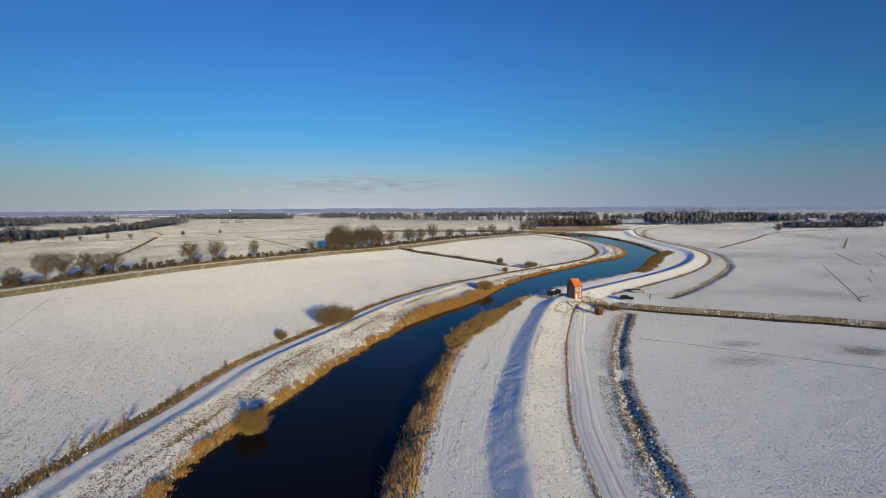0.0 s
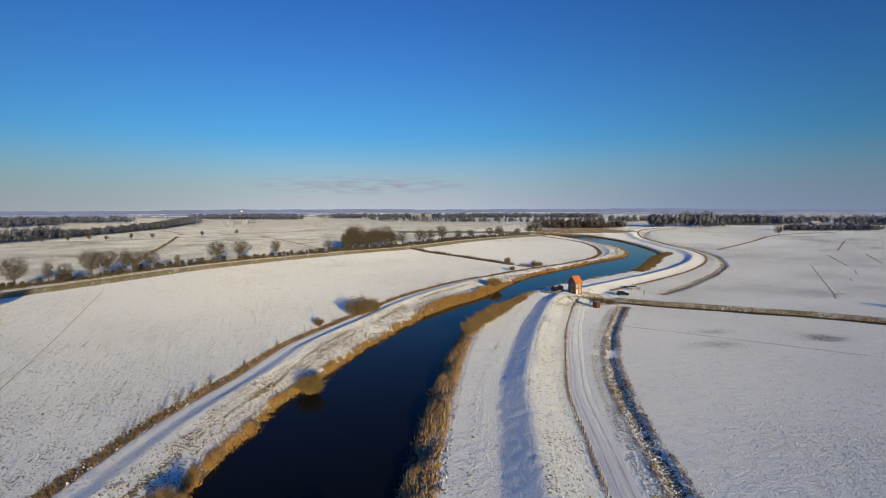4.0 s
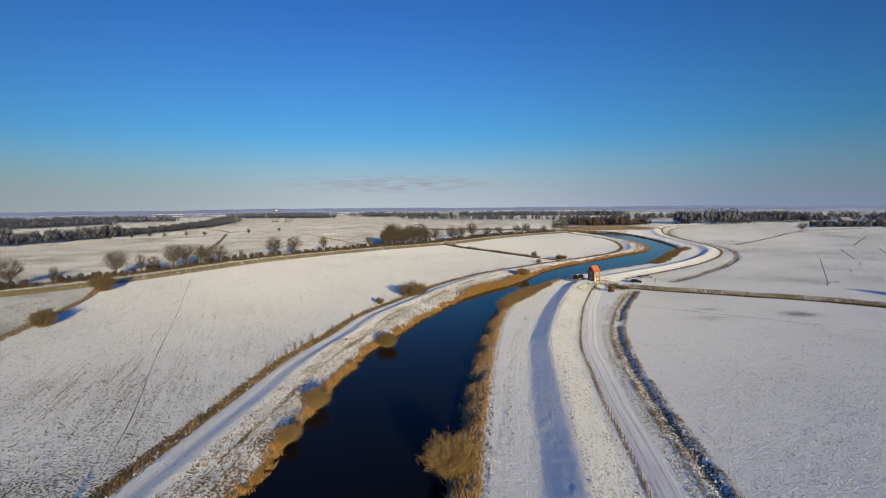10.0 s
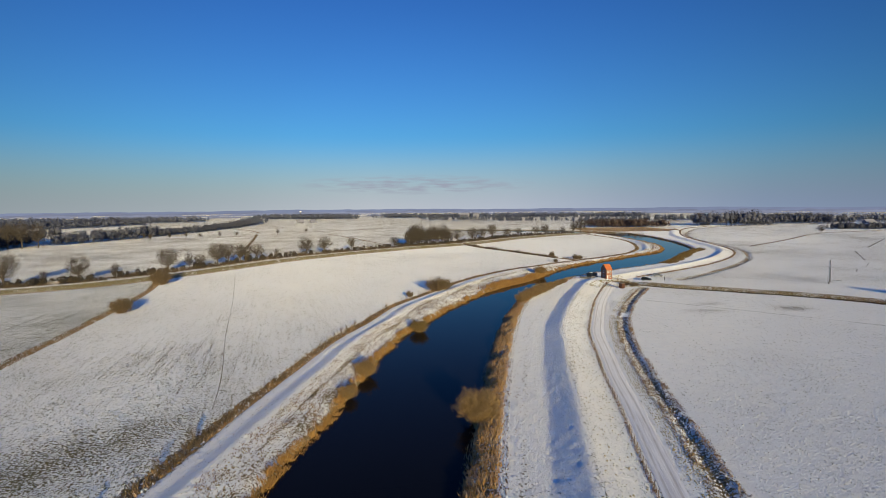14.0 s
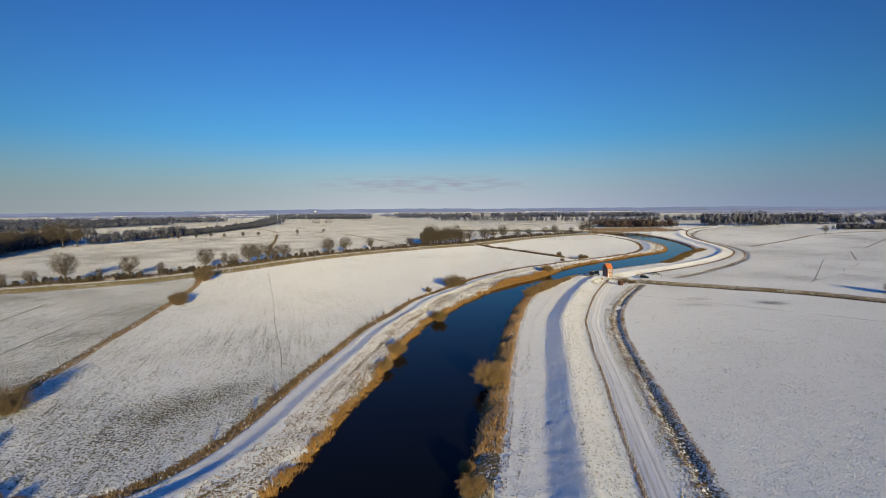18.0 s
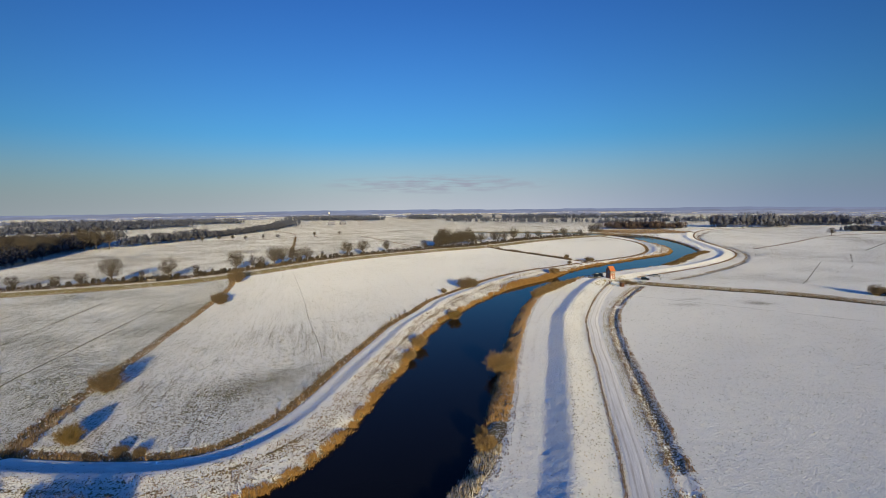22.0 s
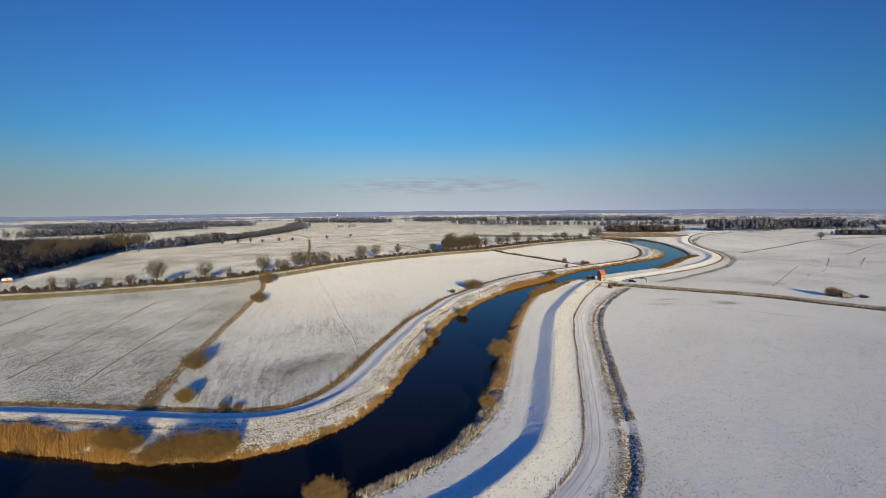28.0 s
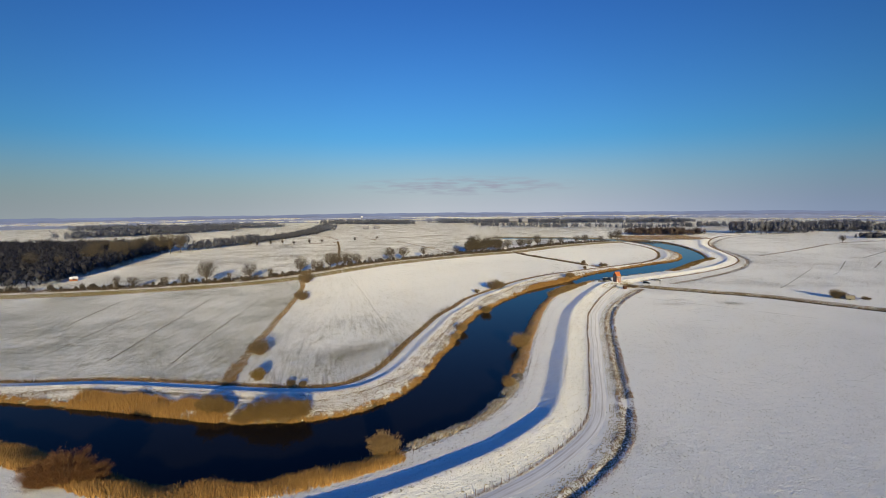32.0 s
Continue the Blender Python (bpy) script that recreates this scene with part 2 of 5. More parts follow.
def path_mat():
    """Packed snow with long wheel lines."""
    k = Nodes("packed_snow", 0.7)
    k.bsdf.inputs["Diffuse Roughness"].default_value = 1.0
    p = k.coords()
    uv = k.node("UVMap")
    m = k.node("Mapping", Vector=uv.outputs[0])
    m.inputs["Scale"].default_value = (1, 0.03, 1)
    lines = k.noise(m.outputs[0], 3.2, 5, 0.7)
    col = k.mix(k.ramp(lines, 0.35, 0.7), (0.72, 0.73, 0.745), (0.50, 0.50, 0.515))
    sepu = k.node("SeparateXYZ", Vector=uv.outputs[0])
    rut = 0.0
    for centre in (9.25, 10.75, 2.45, 3.15, -0.7, 0.7):
        near = k.ramp(k.math("ABSOLUTE", k.math("SUBTRACT", sepu.outputs[0], centre)), 0.22, 0.08)
        rut = near if rut == 0.0 else k.math("MAXIMUM", rut, near)
    col = k.mix(k.math("MULTIPLY", rut, k.ramp(k.noise(p, 0.25, 4), 0.3, 0.6, 0.3, 0.85)), col, (0.40, 0.39, 0.38))
    dirt = k.math("MULTIPLY", k.ramp(lines, 0.60, 0.72), k.ramp(k.noise(p, 0.5, 4), 0.4, 0.6))
    col = k.mix(k.math("MULTIPLY", dirt, 0.5), col, (0.20, 0.17, 0.11))
    k.bump(k.math("ADD", lines, k.math("MULTIPLY", k.noise(p, 3.0, 4), 0.4)), 0.5, 0.15)
    return k.done(col)


def water_mat():
    k = Nodes("river_water", 0.04)
    k.bsdf.inputs["IOR"].default_value = 1.33
    k.bsdf.inputs["Specular IOR Level"].default_value = 0.08
    p = k.coords((0.7, 1.0, 1.0))
    k.bump(k.math("ADD", k.noise(p, 1.6, 3), k.math("MULTIPLY", k.noise(p, 0.15, 2), 1.5)), 0.06, 0.05)
    return k.done(k.mix(k.noise(p, 0.05, 3), (0.0045, 0.0048, 0.0062), (0.007, 0.0068, 0.0078)))


def brick_mat():
    k = Nodes("red_brick", 0.85)
    p = k.coords()
    b = k.node("TexBrick", Vector=k.node("Mapping", Vector=p, Rotation=(radians(90), 0, 0)).outputs[0], Scale=4.0)
    b.inputs["Color1"].default_value, b.inputs["Color2"].default_value, b.inputs["Mortar"].default_value = (0.50, 0.205, 0.105, 1), (0.40, 0.15, 0.08, 1), (0.38, 0.33, 0.28, 1)
    b.inputs["Mortar Size"].default_value = 0.012
    return k.done(k.mix(k.ramp(k.noise(p, 0.8, 4), 0.4, 0.75, 0, 0.35), b.outputs["Color"], (0.20, 0.08, 0.05)))


def mark_mat(name, share):
    """Pressed grass in an old wheel line, broken by snow."""
    k = Nodes(name, 0.85)
    p = k.coords()
    f = k.ramp(k.math("ADD", k.noise(p, 2.3, 4, 0.65), k.math("MULTIPLY", k.noise(p, 0.12, 2), 0.4)), 0.72 - share * 0.3, 0.78 - share * 0.3)
    return k.done(k.mix(f, (0.76, 0.765, 0.75), (0.13, 0.12, 0.06)))


MARK_BOLD, MARK_FAINT = mark_mat("bold_wheel_mark", 0.42), mark_mat("faint_wheel_mark", 0.27)
GROUND, PATH_MAT, WATER, BRICK = ground_mat(), path_mat(), water_mat(), brick_mat()
REED = plant_mat("golden_reed", (0.56, 0.33, 0.115), (0.24, 0.135, 0.05))
REED_RIME = plant_mat("rimed_reed", (0.60, 0.35, 0.115), (0.27, 0.155, 0.055), 0.28)
RIMED = plant_mat("white_rimed_reed", (0.50, 0.40, 0.26), (0.22, 0.16, 0.09), 0.75)
DRY = plant_mat("dry_grass", (0.38, 0.225, 0.08), (0.13, 0.08, 0.035), 0.3)
WILLOW = plant_mat("willow_twigs", (0.38, 0.245, 0.10), (0.14, 0.09, 0.038), 0.05)
SALLOW = plant_mat("sallow_twigs", (0.27, 0.175, 0.065), (0.11, 0.072, 0.03))
BRANCH = plain_mat("willow_branches", (0.25, 0.17, 0.09), 0.85, 0, 0.3, 3)
OLIVE = plant_mat("olive_twigs", (0.27, 0.185, 0.065), (0.13, 0.095, 0.035))
RUSSET = plant_mat("russet_twigs", (0.20, 0.09, 0.035), (0.09, 0.045, 0.02))
THORN = plant_mat("thorn_twigs", (0.20, 0.148, 0.09), (0.105, 0.078, 0.05))
OAK = plant_mat("oak_twigs", (0.135, 0.112, 0.085), (0.07, 0.06, 0.05))
BARK = plain_mat("bark", (0.135, 0.108, 0.08), 0.9, 0, 0.3, 3)
# The blue cast of FARWOOD, DARKWOOD and DIMWOOD is haze painted into the twigs
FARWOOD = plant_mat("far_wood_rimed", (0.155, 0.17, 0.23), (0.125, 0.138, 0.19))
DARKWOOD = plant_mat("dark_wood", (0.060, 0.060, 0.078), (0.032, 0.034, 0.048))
DIMWOOD = plant_mat("dim_wood_hazed", (0.14, 0.147, 0.19), (0.11, 0.117, 0.152))
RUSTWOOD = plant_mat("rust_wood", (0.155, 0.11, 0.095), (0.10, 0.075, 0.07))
FARWALL = plain_mat("far_grey_wall", (0.27, 0.27, 0.31), 0.9)
ROOF = plain_mat("orange_roof_tiles", (0.62, 0.19, 0.06), 0.75, 0, 0.2, 2)
WHITE = plain_mat("white_paint", (0.78, 0.77, 0.74), 0.5, 0, 0.06)
CONCRETE = plain_mat("concrete", (0.17, 0.165, 0.155), 0.85, 0, 0.2)
STEEL = plain_mat("dark_steel", (0.035, 0.045, 0.06), 0.45, 0.6, 0.2)
PLANK = plain_mat("brown_planks", (0.13, 0.06, 0.035), 0.8, 0, 0.25, 4)
POST = plain_mat("weathered_post", (0.20, 0.16, 0.12), 0.9, 0, 0.25, 4)
SNOW = plain_mat("snow_cap", (0.82, 0.83, 0.85), 0.8, 0, 0.04)
GLASS = plain_mat("dark_glass", (0.02, 0.025, 0.03), 0.08, 0, 0.1)
TARP = plain_mat("faded_tarp", (0.30, 0.27, 0.21), 0.8)
CAR_DARK = plain_mat("black_car_paint", (0.02, 0.022, 0.026), 0.25, 0.2, 0.1)
CAR_PALE = plain_mat("silver_car_paint", (0.34, 0.35, 0.37), 0.3, 0.5, 0.05)
TYRE = plain_mat("tyre_rubber", (0.02, 0.02, 0.02), 0.8)
LAMP = plain_mat("lamp_glass", (0.6, 0.15, 0.1), 0.2)

# ---- mesh helpers ----
def mesh_np(name, verts, faces, mat, uvs=None):
    """A mesh from arrays, quickly; faces is an (n, k) array."""
    verts, faces = np.asarray(verts, np.float32), np.asarray(faces, np.int32)
    me = bpy.data.meshes.new(name)
    n, kk = faces.shape
    me.vertices.add(len(verts))
    me.vertices.foreach_set("co", verts.ravel())
    me.loops.add(n * kk)
    me.loops.foreach_set("vertex_index", faces.ravel())
    me.polygons.add(n)
    me.polygons.foreach_set("loop_start", np.arange(0, n * kk, kk, dtype=np.int32))
    me.polygons.foreach_set("loop_total", np.full(n, kk, np.int32))
    if uvs is not None:
        me.uv_layers.new(name="UVMap").data.foreach_set("uv", np.asarray(uvs, np.float32)[faces.ravel()].ravel())
    me.update(calc_edges=True)
    me.validate()
    me.materials.append(mat)
    return me


def part(name, bm, material, parent, label=""):
    """Links a bmesh (or a ready mesh) as one mesh object under a thing or a part."""
    if isinstance(bm, bmesh.types.BMesh):
        me = bpy.data.meshes.new(name)
        bm.to_mesh(me)
        bm.free()
        me.materials.append(material)
    else:
        me = bm
    ob = new(name, me)
    if parent is not None:
        ob.parent = parent
    if label:
        ob["label"] = label
    return ob


def box(bm, x0, x1, y0, y1, z0, z1, bevel=0.0):
    m = Matrix.Translation(((x0 + x1) / 2, (y0 + y1) / 2, (z0 + z1) / 2)) @ Matrix.Diagonal((x1 - x0, y1 - y0, z1 - z0, 1))
    r = bmesh.ops.create_cube(bm, size=1, matrix=m)
    if bevel:
        edges = list({e for v in r["verts"] for e in v.link_edges})
        bmesh.ops.bevel(bm, geom=edges, offset=bevel, segments=2, affect="EDGES")
    return bm


def boxes(*rows, bevel=0.0):
    bm = bmesh.new()
    for r in rows:
        box(bm, *r, bevel=bevel)
    return bm


def tube(bm, a, b, ra, rb, sides=6):
    a, b = Vector(a), Vector(b)
    turn = (b - a).to_track_quat("Z", "Y").to_matrix()
    rings = []
    for c, r in ((a, ra), (b, rb)):
        rings.append([bm.verts.new(c + turn @ Vector((r * math.cos(6.2832 * i / sides), r * math.sin(6.2832 * i / sides), 0))) for i in range(sides)])
    for i in range(sides):
        bm.faces.new((rings[0][i], rings[0][(i + 1) % sides], rings[1][(i + 1) % sides], rings[1][i]))
    bm.faces.new(rings[1])
    bm.faces.new(rings[0][::-1])
    return bm


def spline(points, step=3.0):
    """An even polyline along a smooth curve through the points."""
    p = np.array(points, float)
    p = np.vstack([2 * p[0] - p[1], p, 2 * p[-1] - p[-2]])
    out = []
    for a, b, c, d in zip(p[:-3], p[1:-2], p[2:-1], p[3:]):
        n = max(2, int(np.linalg.norm(c - b) / step))
        for s in np.arange(n) / n:
            out.append(0.5 * (2 * b + (c - a) * s + (2 * a - 5 * b + 4 * c - d) * s**2 + (3 * b - a - 3 * c + d) * s**3))
    return np.vstack([out, p[-2]])


# ---- the plan: lines of the river, the dikes and the ditches ----
BANK_L = spline([(-420, -5), (-300, -8), (-210, -24), (-150, -34), (-116, -40), (-84, -47), (-65, -45.8), (-53, -39.8), (-44.5, -28.5), (-39, -13), (-35, 5), (-30.8, 22), (-25.7, 48), (-22.6, 60), (-19.8, 70), (-9.3, 93), (3, 117),
                 (19, 143), (40, 166), (65, 201), (85, 223), (106, 241), (138, 268), (167, 291), (184, 316), (198, 353), (205, 405), (209, 465), (198, 530), (150, 575), (60, 600)])
BANK_R = spline([(-420, -32), (-300, -36), (-210, -50), (-150, -55), (-122, -61), (-100, -70), (-84, -75.5), (-65, -74), (-50, -66.5), (-38.5, -57.5), (-27.5, -47), (-18.6, -31), (-13.3, -12), (-9, 8), (-3, 33),
                 (5, 64), (16, 99), (31, 133), (47, 154), (66, 175), (86, 189), (109, 204), (134, 222), (155, 247), (178, 277), (197, 297), (213, 332), (234, 403), (246, 480), (238, 545), (180, 605), (80, 640)])
CREST = spline([(-300, -75), (-200, -84), (-130, -92), (-96, -95.5), (-76, -92.8), (-62, -89.7), (-46.5, -82.7), (-32, -73), (-20, -62.7), (-8.8, -48), (-3.3, -32.7), (1.4, -14.7), (5.4, 1.2), (9.8, 17.5),
                (13.4, 32.8), (17.9, 48.9), (22.8, 66.5), (28.9, 81.9), (35.2, 96.8), (42.2, 112.3), (51.1, 129.8), (59.3, 145), (68.5, 156), (83, 167), (104, 181), (128, 197), (154, 217), (181, 243), (205, 274),
                (220, 304), (231, 337), (247, 390), (265, 442), (300, 512), (352, 592), (420, 650), (560, 730)])
HEDGE = spline([(-420, 10), (-300, -2), (-200, -17), (-160, -21), (-131, -19), (-100, -22.5), (-78, -25.5), (-64, -24.5), (-57, -17), (-52.5, -4), (-47.5, 22), (-43, 42), (-38, 64), (-30, 87),
                (-23.5, 107.5), (-10.5, 131.5), (1.5, 153.5), (15, 174), (37, 199), (55, 213), (72, 227), (90, 240), (118, 260), (143, 284), (164, 318), (186, 380), (194, 440), (190, 500)])
ROADW = spline([(-600, 60), (-420, 97), (-293, 121), (-236, 134), (-178, 159), (-147, 184), (-122, 222), (-98, 262), (-72, 292), (-42, 320), (-8, 348), (36, 380), (95, 445), (150, 490), (192, 513)])
DITCH_R = spline([(-60, -118), (-34, -101), (-14, -82), (-4, -71.5), (2.8, -62.4), (9.2, -48), (15.4, -26), (18.4, -14), (21.3, -2.5), (25.3, 12.5), (28.2, 25), (31.6, 37), (34.4, 47.4), (38.5, 59), (40.8, 65.7), (46, 78.3), (51, 88), (58.3, 101), (67, 115), (79, 132.5)])
DITCH_X = spline([(73, 148), (79, 143.5), (90, 133.5), (102, 126), (114, 118), (126, 110), (137, 101), (151, 84), (166, 67), (182, 56), (230, 28), (320, -20), (480, -80)])
DITCH_E = spline([(106, 153), (118, 161), (136, 175), (164, 199), (191, 227), (217, 264), (233, 298), (250, 352), (262, 401), (295, 474), (368, 575), (446, 638), (560, 700)])
DITCH_F = spline([(-95, -24), (-98.5, -8), (-103, 20), (-106, 41), (-109.5, 62), (-112.5, 83), (-116.5, 108), (-121, 133), (-127, 158), (-135, 180)])
DITCH_M = spline([(33, 374), (46, 331), (60, 300), (72, 271), (79, 253), (87, 240)])
FAR_LINES = [spline(s, 12) for s in ([(-420, 470), (-300, 505), (-235, 520), (-180, 565), (-120, 640), (60, 760), (260, 830)], [(-132, 292), (-149, 360), (-167, 442), (-196, 560)],
                                     [(-205, 606), (-245, 690), (-330, 820)], [(255, 314), (340, 380), (446, 464), (560, 500)], [(-30, 372), (-70, 470), (-110, 560)])]
# snowed-over culverts from the track into the eastern field
CROSSINGS = [(11.5, -38), (49.5, 85.5), (8.5, -37), (47, 86.5)]
WATER_Z, DITCH_WATER_Z = -1.2, -0.75

# one sheet of ground, finer where the flight passes
def steps(*rows):
    out = [rows[0][0]]
    for end, step in rows[1:]:
        n = max(1, round((end - out[-1]) / step))
        out += list(np.linspace(out[-1], end, n + 1)[1:])
    return np.array(out)


GX = steps((-2700,), (-2400, 150), (-900, 75), (-430, 10), (-165, 2.2), (-100, 0.8), (100, 0.62), (290, 1.25), (480, 4), (900, 15), (2400, 75), (2700, 150))
GY = steps((-4800,), (-1200, 300), (-260, 50), (-110, 5), (-85, 0.9), (160, 0.65), (330, 1.25), (440, 1.6), (560, 2.4), (900, 12), (2400, 75), (2700, 150))
XX, YY = np.meshgrid(GX, GY)


def away(line, reach):
    """Signed distance from a line on the ground's grid (to its right: positive), and how far along it; far points keep 999."""
    dist, along = np.full(XX.shape, 999.0), np.zeros(XX.shape)
    run = 0.0
    for a, b in zip(line[:-1], line[1:]):
        (x0, x1), (y0, y1) = sorted((a[0], b[0])), sorted((a[1], b[1]))
        i0, i1 = np.searchsorted(GX, (x0 - reach, x1 + reach))
        j0, j1 = np.searchsorted(GY, (y0 - reach, y1 + reach))
        length = np.linalg.norm(b - a)
        if i1 > i0 and j1 > j0:
            u = (b - a) / length
            px, py = XX[j0:j1, i0:i1] - a[0], YY[j0:j1, i0:i1] - a[1]
            s = np.clip(px * u[0] + py * u[1], 0, length)
            d = np.hypot(px - s * u[0], py - s * u[1])
            side = np.where(px * u[1] - py * u[0] >= 0, 1.0, -1.0)
            old = dist[j0:j1, i0:i1]
            near = d < np.abs(old)
            dist[j0:j1, i0:i1] = np.where(near, d * side, old)
            along[j0:j1, i0:i1] = np.where(near, run + s, along[j0:j1, i0:i1])
        run += length
    return dist, along


def ripple(x, y, size, seed):
    """Cheap smooth unevenness from a few waves, about -1 to 1."""
    rng = np.random.default_rng(seed)
    out = 0 * x
    for _ in range(7):
        a, p, s = rng.uniform(0, 6.283), rng.uniform(0, 6.283), rng.uniform(0.6, 1.8)
        out = out + np.sin((x * math.cos(a) + y * math.sin(a)) * 6.283 / (size * s) + p)
    return out / 3.5


dl, _ = away(BANK_L, 48)
dr, _ = away(BANK_R, 48)
dc, along_c = away(CREST, 34)
dh, along_h = away(HEDGE, 30)
dw, _ = away(ROADW, 24)
wob = ripple(XX, YY, 7, 1) * 0.55
in_river = (dl > 0) & (dl < 48) & (dr < 0) & (dr > -48)
land_l = (dl <= 0) & (dl > -48)
land_r = (dr >= 0) & (dr < 48)
ZZ = 0.05 * ripple(XX, YY, 40, 2) + 0.02 * ripple(XX, YY, 6, 3)
# right dike: bench, shaded slope, crown, grassy slope
prof_c = np.interp(dc, [-33, -4.2, -3.9, -0.1, 0.4, 1.0, 7.6], [0.25, 0.25, 0.38, 1.54, 1.66, 1.65, 0.0])
band_c = (np.abs(dc) < 33) & ((dc > -5) | land_r)
ZZ = np.where(band_c, np.where(dc > 7.6, ZZ, 0.25 + (prof_c - 0.25) * np.interp(YY, [0, 130], [1.0, 0.8]) + 0.3 * ZZ), ZZ)
# left dike between the hedge ditch and the river
prof_h = np.interp(dh, [-1.7, -0.6, 0.5, 1.7, 3.7, 4.2, 6.4, 7.2, 8.6, 12.5, 16], [0, -0.5, -0.5, 0, 0.05, 0.15, 0.82, 0.96, 0.96, 0.45, 0.2])
band_h = (dh > -1.7) & (dh < 30)
ZZ = np.where(band_h & land_l, prof_h + 0.3 * ZZ, ZZ)
# banks
bank_l = np.interp(-dl + wob, [0, 0.9, 3.2, 7.5], [-1.35, -0.5, 0.05, 0.7])
bank_r = np.interp(dr + wob, [0, 0.9, 3.0, 6.0], [-1.35, -0.45, 0.15, 0.4])
ZZ = np.where(land_l & (dl > -8), np.minimum(ZZ, bank_l), ZZ)
ZZ = np.where(land_r & (dr < 8), np.minimum(ZZ, bank_r), ZZ)
ZZ = np.where(in_river, -1.35 - np.minimum(np.minimum(dl, -dr) * 0.35, 1.6), ZZ)
# far dike with its road
ZZ = np.where(np.abs(dw) < 10, np.interp(np.abs(dw), [0, 2.6, 5.6, 7, 8.4, 10], [1.1, 1.1, 0.1, -0.35, -0.3, 0]), ZZ)
# a level yard round the pump house
HOUSE = (71.6, 152.6)
yard = np.hypot(XX - HOUSE[0] - 1, YY - HOUSE[1] + 1)
mix_y = np.clip((9.5 - yard) / 4.0, 0, 1)
ZZ = ZZ * (1 - mix_y) + 1.0 * mix_y
ditches = {}
for key, line, half, deep in (("r", DITCH_R, 1.0, 0.33), ("x", DITCH_X, 2.6, 1.15), ("e", DITCH_E, 1.5, 0.35), ("f", DITCH_F, 1.4, 0.6), ("m", DITCH_M, 1.2, 0.5)):
    d, along = away(line, 9)
    ditches[key] = d
    a = np.abs(d + 0.25 * ripple(XX, YY, 9, 11))
    keep = np.where(key == "r", np.clip((np.minimum(np.hypot(XX - 12, YY + 38), np.hypot(XX - 50, YY - 85.5)) - 1.6) / 2.5, 0.3, 1), 1.0)
    cut = np.interp(a, [0, 0.55 * half, half], [deep, 0.9 * deep, 0]) * keep
    ZZ = ZZ - np.where(np.abs(d) < 9, cut, 0)
    if key == "x":
        ZZ = ZZ + np.where(XX > 84, np.interp(d, [-7.5, -5.5, -3.8, -2.6], [0, 0.55, 0.55, 0]), 0)
        tuft_x = (d > -6.5) & (d < -2.2)
for n, line in enumerate(FAR_LINES):
    d, _ = away(line, 9)
    ditches["far%d" % n] = d

# cover: tufts, dryness, packing, furrows
tuft = np.where(XX > 100, 0.165, 0.13) + 0.04 * ripple(XX, YY, 130, 21)
dryness = np.full(XX.shape, 0.55)
packed = np.zeros(XX.shape)
furrow = np.zeros(XX.shape)
north_run, west_run = HEDGE[HEDGE[:, 0] > -57], HEDGE[HEDGE[:, 0] < -66]
hedge_x = np.interp(YY, north_run[:, 1], north_run[:, 0])
hedge_y = np.interp(XX, west_run[:, 0], west_run[:, 1])
west = (XX < hedge_x) & (YY > hedge_y)
furrow = np.where(west, 0.72 - 0.5 * np.exp(-(((XX + 68 - 0.55 * YY) / 16) ** 2 + ((YY - 6) / 34) ** 2)), 0.12)
furrow = np.where((np.abs(dc) < 33) & (dc < 12), 0.38, furrow)
furrow = np.where((dh > 0) & (dh < 14), 0.9, furrow)
tuft = np.where(west, np.interp(YY, [5, 55, 130], [0.185, 0.125, 0.085]) + 0.03 * ripple(XX, YY, 90, 22), tuft)
east_near = (XX > 15) & (YY < 135) & ~west
tuft = np.where(east_near, np.interp(XX, [25, 130], [0.055, 0.10]) + 0.035 * ripple(XX, YY, 50, 28), tuft)
lane_y = np.interp(XX, ROADW[:, 0], ROADW[:, 1])
north_lane = (YY > lane_y + 9) & (XX < 190)
tuft = np.where(north_lane, 0.245 + 0.03 * ripple(XX, YY, 120, 27), tuft)
# extra tufts in the far fields grey the snow, standing in for haze
tuft = np.where(YY > 420, np.maximum(tuft, np.interp(YY, [420, 900], [0.15, 0.27])), tuft)
f_x = np.interp(YY, DITCH_F[:, 1], DITCH_F[:, 0])
beyond_f = west & (XX < f_x) & (YY < 190)
tuft = np.where(beyond_f, 0.228 + 0.02 * ripple(XX, YY, 60, 23), tuft)
dryness = np.where(beyond_f, 0.0, dryness)
furrow = np.where(north_lane, 0.22, np.where(beyond_f, 0.3, furrow))
dryness = np.where(north_lane | (YY > 420), 0.6, dryness)
tuft = tuft + np.where(west & ~beyond_f, 0.075 * np.exp(-(((XX + 68 - 0.55 * YY) / 9) ** 2 + ((YY - 6) / 20) ** 2)), 0)
for px, py, sx, sy in ((86, 99, 5, 2.5), (77, 88, 9, 4), (108, 88, 5, 4)):
    tuft = tuft + 0.22 * np.exp(-(((XX - px) / sx) ** 2 + ((YY - py) / sy) ** 2))
slope_c = (dc > 1.2) & (dc < 7.6)
tuft = np.where(slope_c, 0.065 + 0.06 * ripple(XX, YY, 12, 24), tuft)
tuft = np.where((dc > -5) & (dc <= 1.2), 0.04, tuft)
tuft = np.where((dc <= -5) & (dc > -30) & land_r, 0.06, tuft)
tuft = np.where((np.abs(dc - 1.15) < 0.35) & (YY < 140), 0.17, tuft)
tuft = np.where((np.abs(dc + 8.0) < 0.4) & land_r & (YY < 140), 0.15, tuft)
